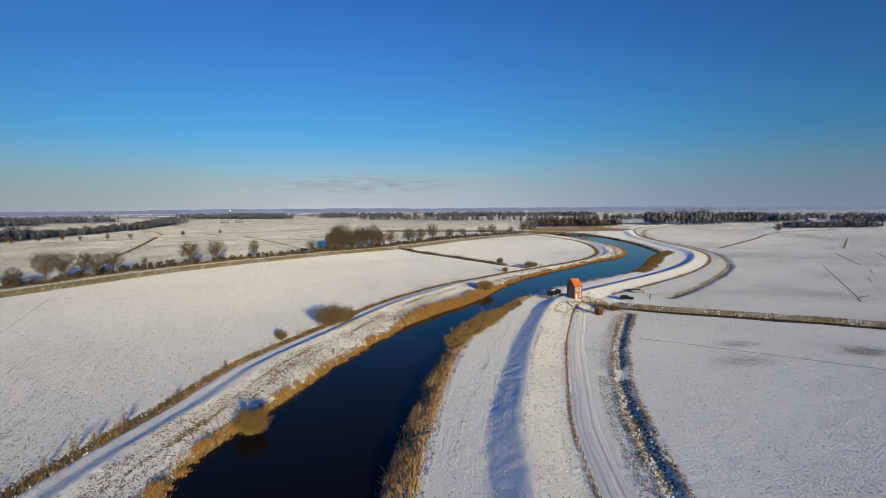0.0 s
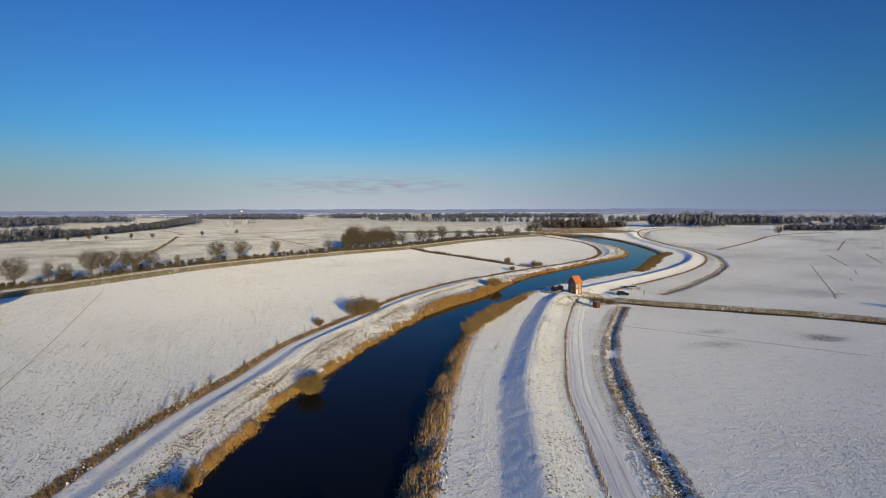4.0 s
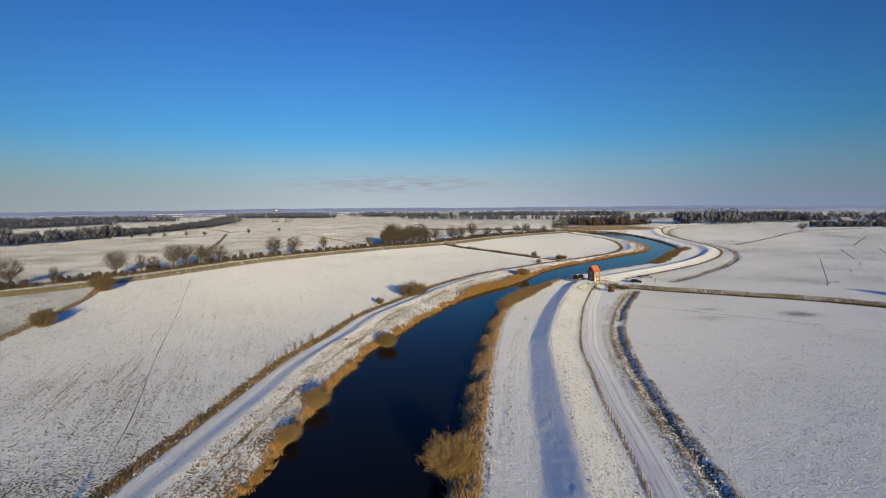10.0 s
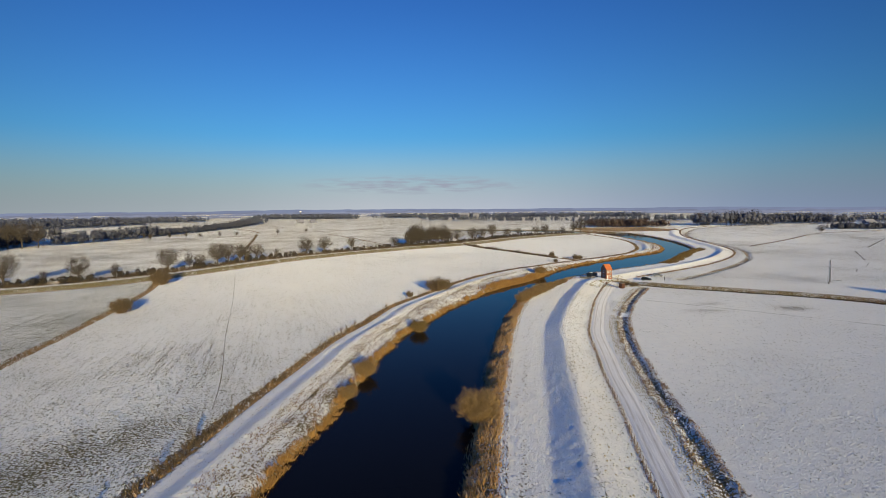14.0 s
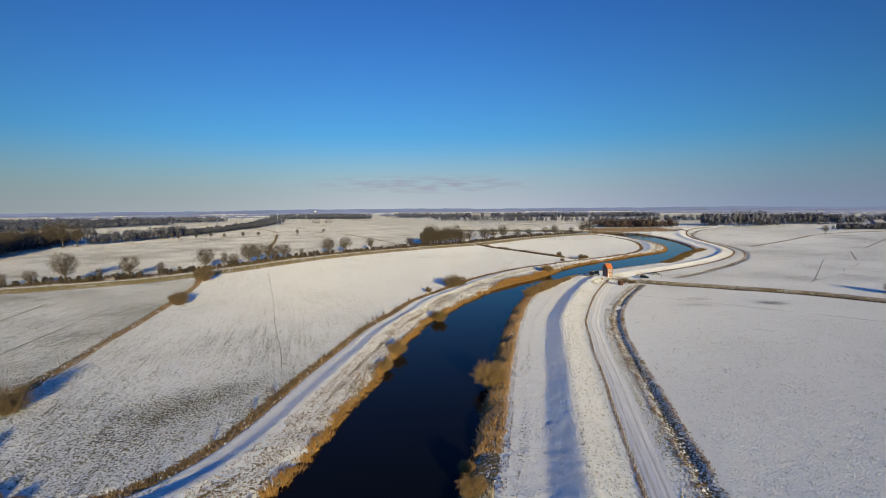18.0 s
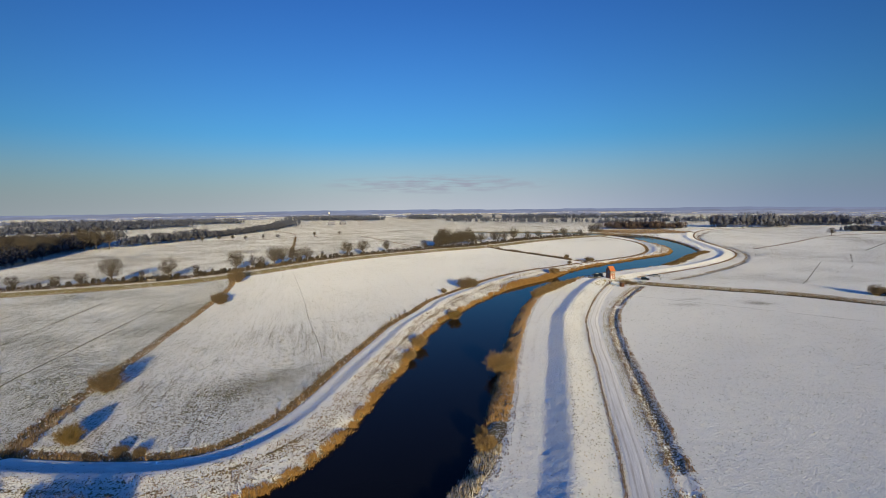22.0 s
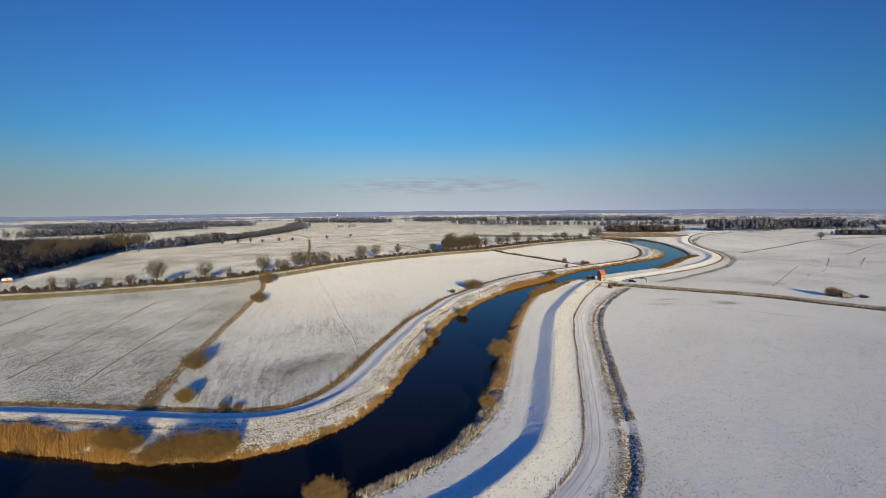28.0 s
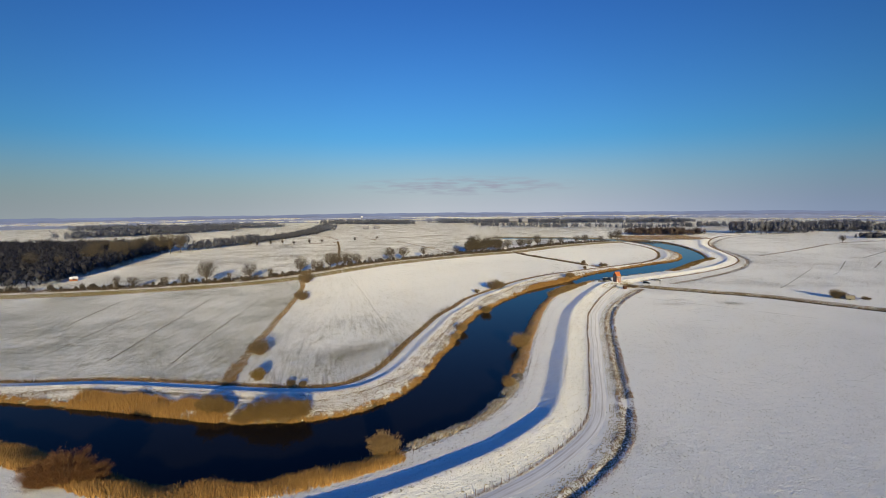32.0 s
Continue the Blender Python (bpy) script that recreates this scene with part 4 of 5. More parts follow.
hummocks("verge_tussocks", along(between(DITCH_R, -30, 80, -100, 132), -4.0, -1.3, 22, rng, 7), 0.12, 0.08, GREENISH, "green-brown and snowy tufts in rows beside the ditch", 305)
hummocks("ditch_tussocks", along(between(DITCH_R, -30, 80, -100, 132), -1.2, 1.2, 14, rng, 4), 0.14, 0.16, RIMY, "snowy lumps and brown grass in the ditch", 306)
hummocks("drain_tussocks", along(between(DITCH_X, 84, 330, -30, 144), -5.6, -2.4, 14, rng, 5), 0.15, 0.15, TAWNY, "tawny and snowy tussocks on the drain bank", 307)
hummocks("yard_tussocks", pick(2600, (58, 136, 82, 166), lambda x, y: (at_c(x, y) > 2.2) & (np.hypot(x - 72, y - 155) > 3.4), 309, 5, -0.9), 0.20, 0.22, GREENISH, "dark rough tufts round the pump house", 309)
hummocks("ditch_tussocks", along(DITCH_F, -1.5, 1.5, 16, rng, 4), 0.17, 0.24, TAWNY, "tawny and snowy tussocks in the cross ditch", 310)
hummocks("slope_tussocks", along(run_in, 1.6, 7.0, 4, rng, 7), 0.13, 0.10, GREENISH, "small tufts on the sunny dike slope", 308)


def branchy(seed, high, spread, limbs, twigs, low, trunk_r, twig_len, droop=0.0, oval=0.8):
    """Trunk and limbs as tubes, and a crown of many fine twigs round the limbs' outer parts."""
    rng = random.Random(seed)
    nr = np.random.default_rng(seed)
    bm = bmesh.new()
    top = Vector((rng.uniform(-.3, .3), rng.uniform(-.3, .3), high * 0.62))
    tube(bm, (0, 0, -0.3), (0, 0, high * low), trunk_r, trunk_r * 0.75, 7)
    tube(bm, (0, 0, high * low), top, trunk_r * 0.75, trunk_r * 0.25, 6)
    ends = []
    for i in range(limbs):
        f = i / limbs
        start = Vector((0, 0, high * low)).lerp(top, f * 0.9)
        ang = i * 2.4 + rng.uniform(-0.4, 0.4)
        reach = spread * (1 - 0.45 * f) * rng.uniform(0.65, 1.05)
        rise = high * (low + (1 - low) * (0.35 + 0.6 * f)) * rng.uniform(0.88, 1.05)
        end = Vector((math.cos(ang) * reach, math.sin(ang) * reach, max(start.z + 0.3, rise)))
        mid = start.lerp(end, 0.5) + Vector((0, 0, -0.06 * high))
        r = trunk_r * 0.5 * (1 - 0.4 * f)
        tube(bm, start, mid, r, r * 0.6, 5)
        tube(bm, mid, end, r * 0.6, r * 0.2, 4)
        for _ in range(8):
            u = rng.uniform(-0.4, 1.0)
            s = mid.lerp(end, u)
            e = s + Vector((rng.uniform(-1, 1), rng.uniform(-1, 1), rng.uniform(-0.1, 0.9))) * spread * 0.36
            tube(bm, s, e, r * 0.28, r * 0.08, 3)
            ends.append((s, e))
        ends.append((mid, end))
    a = np.array([e[0] for e in ends])
    b = np.array([e[1] for e in ends])
    k = nr.integers(0, len(a), twigs)
    u = nr.uniform(0.15, 1.05, twigs)[:, None]
    on_limb = a[k] * (1 - u) + b[k] * u + nr.normal(0, 0.07 * spread, (twigs, 3))
    d = nr.normal(0, 1, (twigs, 3))
    d[:, 2] += 0.25
    d /= np.linalg.norm(d, axis=1)[:, None]
    turn = np.arctan2(d[:, 1], d[:, 0])
    lump = 1 + 0.12 * np.sin(4 * turn + seed) + 0.1 * np.sin(6 * d[:, 2] + 3 * turn)
    r = nr.uniform(0.25, 1, twigs) ** 0.5 * lump
    in_crown = d * r[:, None] * np.array([spread, spread, high * 0.36]) + np.array([0, 0, high * 0.63])
    base = np.where(nr.uniform(0, 1, (twigs, 1)) < 0.6, on_limb, in_crown)
    way = d * 0.8 + nr.normal(0, 0.5, (twigs, 3)) + np.array([0, 0, 0.3 - droop])
    way /= np.linalg.norm(way, axis=1)[:, None]
    tip = base + way * (twig_len * nr.uniform(0.4, 1.2, twigs))[:, None]
    side = np.cross(way, nr.normal(0, 1, (twigs, 3)))
    side /= np.linalg.norm(side, axis=1)[:, None]
    side *= (0.012 + 0.02 * nr.uniform(0, 1, twigs))[:, None] * high / 9
    v = np.stack([base - side, base + side, tip], 1).reshape(-1, 3)
    return bm, v, np.arange(3 * twigs).reshape(-1, 3)


def make_tree(name, twig_mat, *shape):
    thing = new(name)
    bm, v, f = branchy(*shape)
    part("trunk", bm, BARK, thing)
    part("crown", mesh_np("crown", v, f, twig_mat), None, thing)
    return thing


def make_bush(name, mat, seed, radius, high, stems, twigs, wide=0.024):
    """A many-stemmed bush: arching stems, side branches and fine twigs that grow from them."""
    nr = np.random.default_rng(seed)
    thing = new(name)
    bm = bmesh.new()
    starts, ends = [], []
    for i in range(stems):
        a, r = nr.uniform(0, 6.283), radius * math.sqrt(nr.uniform(0.02, 1)) * 0.86
        h = high * math.sqrt(max(0.1, 1 - (r / radius) ** 2 * 0.9)) * nr.uniform(0.62, 0.98)
        root = Vector((math.cos(a) * r * 0.3, math.sin(a) * r * 0.3, -0.2))
        tip = Vector((math.cos(a) * r, math.sin(a) * r, h))
        mid = root.lerp(tip, 0.5) + Vector((math.cos(a), math.sin(a), 0)) * -0.08 * radius
        tube(bm, root, mid, 0.075, 0.045, 4)
        tube(bm, mid, tip, 0.045, 0.015, 3)
        out = Vector((math.cos(a), math.sin(a), 0))
        for _ in range(7):
            s = mid.lerp(tip, nr.uniform(-0.35, 1.0))
            e = s + (out * nr.uniform(-0.1, 0.9) + Vector(nr.normal(0, 0.55, 3)) + Vector((0, 0, 0.35))) * radius * 0.24
            e.z = max(e.z, 0.15)
            tube(bm, s, e, 0.022, 0.008, 3)
            starts.append(s)
            ends.append(e)
    part("branchwork", bm, BRANCH, thing)
    a, b = np.array(starts), np.array(ends)
    k = nr.integers(0, len(a), twigs)
    u = nr.uniform(0.1, 1.05, twigs)[:, None]
    base = a[k] * (1 - u) + b[k] * u + nr.normal(0, 0.075 * radius, (twigs, 3))
    base[:, 2] = np.maximum(base[:, 2], 0.0)
    out = base / np.array([radius, radius, high])
    out /= np.linalg.norm(out, axis=1)[:, None] + 0.05
    way = out * 0.7 + (b - a)[k] / radius * 0.5 + nr.normal(0, 0.6, (twigs, 3)) + np.array([0, 0, 0.2])
    way /= np.linalg.norm(way, axis=1)[:, None]
    tip = base + way * (high * 0.10 * nr.uniform(0.4, 1.3, twigs))[:, None]
    side = np.cross(way, nr.normal(0, 1, (twigs, 3)))
    side *= (wide * nr.uniform(0.5, 1.2, twigs) / (np.linalg.norm(side, axis=1) + 1e-6))[:, None]
    v = np.stack([base - side, base + side, tip], 1).reshape(-1, 3)
    part("crown", mesh_np("crown", v, np.arange(3 * twigs).reshape(-1, 3), mat), None, thing)
    return thing


def put(thing, x, y, turn=0.0, size=1.0, sink=0.1, flat=1.0):
    z = float(max(height(x, y), WATER_Z)) - sink
    thing.matrix_basis = pose(x, y, z, 0, 0, turn) @ Matrix.Diagonal((size, size, size * flat, 1))
    return thing


def put_copy(thing, x, y, turn=0.0, size=1.0, sink=0.1, flat=1.0):
    z = float(max(height(x, y), WATER_Z)) - sink
    c = copy_thing(thing, Matrix.Identity(4))
    c.matrix_basis = pose(x, y, z, 0, 0, turn) @ Matrix.Diagonal((size, size, size * flat, 1))
    return c


# bushes on the banks
def bush_rows(kind, mat, label, category, seed, shape, rows):
    first = None
    for x, y, size, flat in rows:
        turn = (x * 37 + y * 91) % 360
        if first is None:
            first = make_bush(kind, mat, seed, *shape)
            tagged(first, label, category, group=category + " row")
            put(first, x, y, turn, size, 0.1, flat)
        else:
            put_copy(first, x, y, turn, size, 0.1, flat)


bush_rows("willow_bush", WILLOW, "bare brown willow bush leaning over the water edge", "bush", 41, (3.4, 4.8, 80, 19000),
          [(-7.2, 14, 1.15, 1.0), (-15.6, -18.8, 0.4, 1), (-15.6, -26.5, 0.62, 1), (-45, -64.5, 1.0, 1), (-27.6, 39, 0.78, 0.95), (-30.0, 27, 0.62, 0.9),
           (22.5, 109.5, 0.8, 0.9), (25.5, 114, 0.85, 0.9), (29, 118.5, 0.9, 0.9), (32, 122.5, 0.85, 0.9), (35, 126.5, 0.9, 0.95), (39, 132.5, 0.75, 0.9), (42.5, 138, 0.6, 0.9), (46.5, 143.5, 0.55, 0.9), (50.5, 149, 0.5, 0.9),
           (49, 182, 1.0, 0.9)])
bush_rows("sallow_bush", SALLOW, "dense olive-brown sallow bush at the water edge", "sallow", 45, (3.4, 4.8, 80, 17000),
          [(-76.5, -46.6, 1.25, 0.85), (-71.5, -46.2, 1.3, 0.9), (-67.5, -45.4, 1.1, 0.85), (-80.5, -46.8, 0.9, 0.8), (-90, -43, 1.15, 0.85), (-86.5, -43.8, 0.8, 0.8)])
bush_rows("field_bush", THORN, "dense dark bare thorn bush on a field edge", "bush", 42, (4.0, 4.8, 70, 14000),
          [(-6, 137, 1.3, 0.95), (-2.5, 140, 1.0, 0.9), (-17, 124, 0.42, 1.2), (-96.5, 5, 1.05, 1), (-112, 106, 1.05, 1), (-127.5, 168, 1.35, 1.2), (-115, 111.5, 0.85, 1), (168, 101, 1.1, 0.9), (172, 98, 0.8, 0.7),
           (179, 96, 0.6, 0.6), (71.5, 229, 0.4, 1.3), (89, 243, 0.75, 0.9), (92, 245, 0.6, 0.8), (79, 262, 0.55, 1.3), (77, 138, 0.55, 0.7), (74.5, 140.5, 0.6, 0.7), (-76.5, -24.4, 0.42, 0.9), (-73, -24.7, 0.36, 0.9)])

bush_rows("russet_bush", RUSSET, "dark russet bare bush standing in the reeds", "bush", 43, (3.4, 4.8, 80, 24000), [(-100.5, -75.5, 1.3, 0.95), (-104.5, -76.5, 1.1, 0.9), (-96.5, -74.5, 0.9, 0.8)])
bush_rows("olive_bush", OLIVE, "olive-green willow bush on the far bank", "bush", 44, (3.0, 4.4, 60, 13000), [(-15.0, 75.5, 0.95, 0.9), (-87, -20.5, 0.85, 1.0)])

# thin young trees that stand out of the hedge ditch
sapling = None
for y, size in ((9, 0.34), (1, 0.30), (-10, 0.27), (71, 0.30), (67, 0.26), (90, 0.24), (79, 0.3), (74, 0.26), (104.5, 0.24)):
    x = float(np.interp(y, north_run[:, 1], north_run[:, 0])) - 0.5
    if sapling is None:
        sapling = make_tree("young_tree", THORN, 65, 9.0, 1.7, 11, 900, 0.15, 0.13, 1.0)
        tagged(sapling, "thin bare young tree in the hedge ditch", "young tree", group="young trees in the hedge")
        put(sapling, x, y, (x * 37) % 360, size)
    else:
        put_copy(sapling, x, y, (x * 37) % 360, size)

# trees behind the far dike and further out
tree_kinds = [make_tree("oak_tree", OAK, 61, 11.0, 4.9, 16, 5200, 0.24, 0.36, 1.1), make_tree("oak_tree", OAK, 62, 9.0, 4.0, 15, 4200, 0.25, 0.3, 0.95),
              make_tree("ash_tree", OAK, 63, 13.0, 3.8, 15, 3600, 0.25, 0.26, 1.3), make_tree("alder_tree", OAK, 64, 10.0, 2.5, 13, 2800, 0.2, 0.2, 1.0)]
for k, label in zip(tree_kinds, ("broad bare winter oak on the field edge", "smaller bare oak in the hedgerow", "tall slender bare ash in the row", "narrow bare alder in the row")):
    tagged(k, label, "tree", group="trees along the far dike")


def tree_at(kind, x, y, size=1.0, first=[set()]):
    k = tree_kinds[kind]
    turn = (x * 53 + y * 17) % 360
    size *= 1.22 if kind < 2 else 1.1
    if kind in first[0]:
        put_copy(k, x, y, turn, size)
    else:
        first[0].add(kind)
        put(k, x, y, turn, size)


for kind, x, y, size in ((0, -194, 168, 1.1), (1, -171, 182, 1.1), (0, -145, 214, 0.95), (3, -138, 224, 0.9), (1, -135, 231, 0.75), (0, -129, 241, 1.0), (1, -125, 248, 1.15), (3, -120, 255, 1.1), (1, -118, 259, 1.0),
                         (1, -113, 266, 1.0), (3, -104, 279, 0.6), (0, -88, 298, 0.95), (1, -77, 309, 1.15), (2, -59, 326, 0.8), (1, -27, 353, 0.8), (1, -205, 160, 0.7), (1, -216, 157, 0.6), (3, -160, 192, 0.7), (3, -182, 175, 0.6),
                         (1, -232, 150, 0.7), (3, -240, 146, 0.8), (1, 30, 397, 1.15), (0, 47, 415, 1.0), (1, 60, 440, 1.1), (0, 72, 450, 1.1), (1, 90, 462, 0.9), (1, 105, 474, 0.9), (1, 128, 488, 1.0), (0, 140, 494, 0.9), (0, 190, 518, 1.25), (2, 182, 520, 1.0), (1, 166, 512, 0.8),
                         (1, 446, 464, 0.9), (2, -283, 484, 0.5), (2, -271, 501, 0.5), (2, -262, 520, 0.5), (1, -246, 518, 0.5), (2, -227, 526, 0.5), (1, -215, 546, 0.5), (2, -172, 564, 0.5), (1, -147, 611, 0.5), (2, -300, 506, 0.5), (2, -330, 500, 0.6)):
    tree_at(kind, x, y, size)
gr = random.Random(8)
for i in range(34):
    s = gr.random()
    tree_at(gr.choice((2, 3, 3)), -15 + 41 * s + gr.uniform(-3, 3), 363 + 30 * s + gr.uniform(-1, 14), gr.uniform(1.0, 1.35))


def thicket(name, places, high, mat, label, category, seed, tris=90, leaf=0.9, core=0.0):
    """Woods too far to count: each tree a loose crown of twig sprays with its stem, joined."""
    nr = np.random.default_rng(seed)
    n = len(places)
    h = high * nr.uniform(0.5, 1.2, n)
    z = height(places[:, 0], places[:, 1])
    k = np.repeat(np.arange(n), tris)
    d = nr.normal(0, 1, (n * tris, 3))
    d /= np.linalg.norm(d, axis=1)[:, None]
    r = nr.uniform(max(0.35, core), 1, n * tris) ** 0.6
    c = d * r[:, None] * np.stack([h[k] * 0.3, h[k] * 0.3, h[k] * 0.42], -1)
    c[:, 2] += h[k] * 0.56
    c[:, :2] += places[k]
    c[:, 2] += z[k]
    way = nr.normal(0, 0.6, c.shape) + d * 0.9 + np.array([0, 0, 0.3])
    way /= np.linalg.norm(way, axis=1)[:, None]
    side = np.cross(way, nr.normal(0, 1, c.shape))
    side /= np.linalg.norm(side, axis=1)[:, None]
    size = (leaf * nr.uniform(0.5, 1.3, len(c)) * h[k] / high)[:, None]
    # every spray faces outwards and is shaded as part of its rounded crown
    out = d + nr.normal(0, 0.35, d.shape)
    out /= np.linalg.norm(out, axis=1)[:, None]
    inward = np.einsum("ij,ij->i", np.cross(side, way), out) < 0
    side[inward] *= -1
    v1 = np.stack([c - side * size * 0.3, c + side * size * 0.3, c + way * size * 1.3], 1).reshape(-1, 3)
    foot = np.c_[places, z - 0.3]
    w = np.array([1.0, 0, 0]) * (h * 0.011)[:, None]
    v2 = np.stack([foot - w, foot + w, foot + np.array([0, 0, 1.0]) * (h * 0.8)[:, None]], 1).reshape(-1, 3)
    v = np.concatenate([v1, v2])
    f = np.arange(len(v)).reshape(-1, 3)
    way_out = np.concatenate([np.repeat(out, 3, 0), np.tile([-0.6, -0.8, 0.0], (3 * n, 1))])
    if core:
        # the dense inner twigs read as one lumpy mass at this distance
        lat, lon = np.meshgrid(np.radians([-75, -30, 5, 40, 80]), np.arange(8) * 0.785, indexing="ij")
        ring = np.stack([np.cos(lat) * np.cos(lon), np.cos(lat) * np.sin(lon), np.sin(lat)], -1).reshape(-1, 3)
        bulk = ring * (core * nr.uniform(0.45, 1.3, (n, 40)))[:, :, None] * np.stack([h * 0.3, h * 0.3, h * 0.42], -1)[:, None]
        bulk = bulk + np.c_[places, z + h * 0.56][:, None]
        q = np.array([(r0 * 8 + i, r0 * 8 + (i + 1) % 8, r0 * 8 + 8 + (i + 1) % 8, r0 * 8 + 8 + i) for r0 in range(4) for i in range(8)])
        tri = np.concatenate([q[:, [0, 1, 2]], q[:, [0, 2, 3]], [[32, 33, 35], [33, 34, 35], [32, 35, 36], [32, 36, 39], [36, 37, 39], [37, 38, 39]]])
        f = np.concatenate([f, (len(v) + np.arange(n)[:, None, None] * 40 + tri[None]).reshape(-1, 3)])
        v = np.concatenate([v, bulk.reshape(-1, 3)])
        way_out = np.concatenate([way_out, np.tile(ring, (n, 1))])
    me = mesh_np(name, v, f, mat)
    me.polygons.foreach_set("use_smooth", np.ones(len(f), bool))
    me.normals_split_custom_set_from_vertices(way_out.tolist())
    return tagged(new(name, me), label, category, kind="stuff")


def row_places(a, b, n, thick, seed):
    nr = np.random.default_rng(seed)
    s = nr.uniform(0, 1, n)[:, None]
    p = np.array(a, float) * (1 - s) + np.array(b, float) * s
    return p + nr.normal(0, 1, (n, 2)) * thick


# the shrub belt under the row of trees
belt = between(ROADW, -300, 190, 118, 514)
belt_places = along(belt, -20, -12, 1.15, rng, 12)
thicket("shrub_belt", belt_places, 3.0, OAK, "belt of bare shrubs and young trees behind the lane", "shrubs", 50, 300, 0.4)
stand("shrub_belt", along(belt, -20, -11.5, 11, rng, 12), 1.5, 0.06, 0.4, THORN, "tangled bare shrubs under the trees behind the lane", "shrubs", seed=51, clump=9, spread=0.7, uneven=16)
stand("shrub_belt", along(between(DITCH_M, 34, 80, 250, 370), -1.5, 1.5, 14, rng, 14), 1.6, 0.06, 0.35, THORN, "low bare hedge between two snowy fields", "shrubs", seed=52, clump=9, spread=0.4, uneven=16)
for n, line in enumerate(FAR_LINES):
    if n == 1:
        continue
    stand("hedge_line", along(line, -0.6, 0.6, 3, rng, 30), 0.5, 0.12, 0.4, DRY, "far brown ditch edge between snowy fields", "rough grass", seed=53 + n, clump=5, spread=0.5)
stand("shrub_belt", along(spline([(-132, 292), (-149, 360), (-167, 442), (-196, 560)]), -0.5, 0.5, 1.0, rng, 14), 1.5, 0.10, 0.3, THORN, "broken line of bare shrubs along a ditch", "shrubs", seed=60, clump=8, spread=0.6)
stand("marsh_reeds", np.random.default_rng(3).uniform((215, 545), (330, 640), (4000, 2)), 1.2, 0.15, 0.25, DRY, "rust-brown reed marsh beyond the river bend", "reeds", seed=61, clump=5, spread=1.2)
bend = between(BANK_R, 120, 205, 215, 300)
stand("bank_scrub", along(bend, 0.5, 8, 26, rng, 11), 1.3, 0.06, 0.35, SALLOW, "brown scrub on the bank of the river bend", "shrubs", seed=62, clump=7, spread=0.6)

wr = np.random.default_rng(4)
wood_l = np.stack([wr.uniform(-640, -290, 3600), wr.uniform(140, 480, 3600)], -1)
edge = np.interp(wood_l[:, 1], [140, 165, 239, 328, 410, 467, 480], [-300, -296, -312, -339, -357, -382, -400])
lane_y = np.interp(wood_l[:, 0], ROADW[:, 0], ROADW[:, 1])
wood_l = wood_l[(wood_l[:, 0] < edge) & (wood_l[:, 1] > lane_y + 12)]
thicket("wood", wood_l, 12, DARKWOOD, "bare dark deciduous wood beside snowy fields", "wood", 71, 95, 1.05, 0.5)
for i in range(30):
    y = gr.uniform(190, 470)
    tree_at(gr.choice((2, 2, 3, 0)), float(np.interp(y, [140, 165, 239, 328, 410, 467], [-300, -296, -312, -339, -357, -382])) - gr.uniform(-3, 45), y, gr.uniform(0.95, 1.5))
for x, y, size in ((-345, 393, 1.65), (-338, 402, 1.5), (-353, 388, 1.55)):
    tree_at(2, x, y, size)
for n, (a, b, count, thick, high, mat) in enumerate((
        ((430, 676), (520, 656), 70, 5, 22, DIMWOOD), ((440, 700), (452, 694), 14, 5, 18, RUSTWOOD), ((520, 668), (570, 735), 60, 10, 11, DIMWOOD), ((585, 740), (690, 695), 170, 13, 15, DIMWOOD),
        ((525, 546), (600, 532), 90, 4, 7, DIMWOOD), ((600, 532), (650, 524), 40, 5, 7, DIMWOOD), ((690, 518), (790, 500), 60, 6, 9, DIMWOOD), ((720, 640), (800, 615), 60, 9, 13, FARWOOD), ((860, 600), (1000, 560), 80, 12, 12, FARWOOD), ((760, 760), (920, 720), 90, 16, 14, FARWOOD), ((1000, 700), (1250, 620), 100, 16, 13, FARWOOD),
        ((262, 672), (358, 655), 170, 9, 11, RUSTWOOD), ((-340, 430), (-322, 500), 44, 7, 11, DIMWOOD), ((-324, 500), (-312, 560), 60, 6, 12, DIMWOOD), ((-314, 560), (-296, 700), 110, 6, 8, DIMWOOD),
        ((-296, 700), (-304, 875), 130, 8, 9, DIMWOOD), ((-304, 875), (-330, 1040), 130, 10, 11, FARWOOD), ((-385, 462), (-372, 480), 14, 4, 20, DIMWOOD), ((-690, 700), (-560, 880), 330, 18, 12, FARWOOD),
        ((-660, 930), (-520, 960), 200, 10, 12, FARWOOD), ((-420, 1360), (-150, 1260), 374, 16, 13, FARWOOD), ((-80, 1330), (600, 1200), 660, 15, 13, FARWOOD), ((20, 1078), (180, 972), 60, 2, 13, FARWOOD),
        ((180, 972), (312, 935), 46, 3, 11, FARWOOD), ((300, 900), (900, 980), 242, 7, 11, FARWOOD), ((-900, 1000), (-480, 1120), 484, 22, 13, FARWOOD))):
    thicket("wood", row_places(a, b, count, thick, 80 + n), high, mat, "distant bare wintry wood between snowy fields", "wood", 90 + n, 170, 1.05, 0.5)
# far hazy ridge of land on the horizon
a = np.linspace(-1.35, 1.45, 420)


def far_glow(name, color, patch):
    """Land so far off that only the lit air before it is seen, painted here as emission."""
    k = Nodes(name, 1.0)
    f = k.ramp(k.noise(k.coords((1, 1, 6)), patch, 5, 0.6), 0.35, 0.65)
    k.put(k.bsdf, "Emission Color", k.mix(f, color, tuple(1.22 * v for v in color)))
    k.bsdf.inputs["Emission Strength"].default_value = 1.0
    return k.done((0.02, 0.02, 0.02))


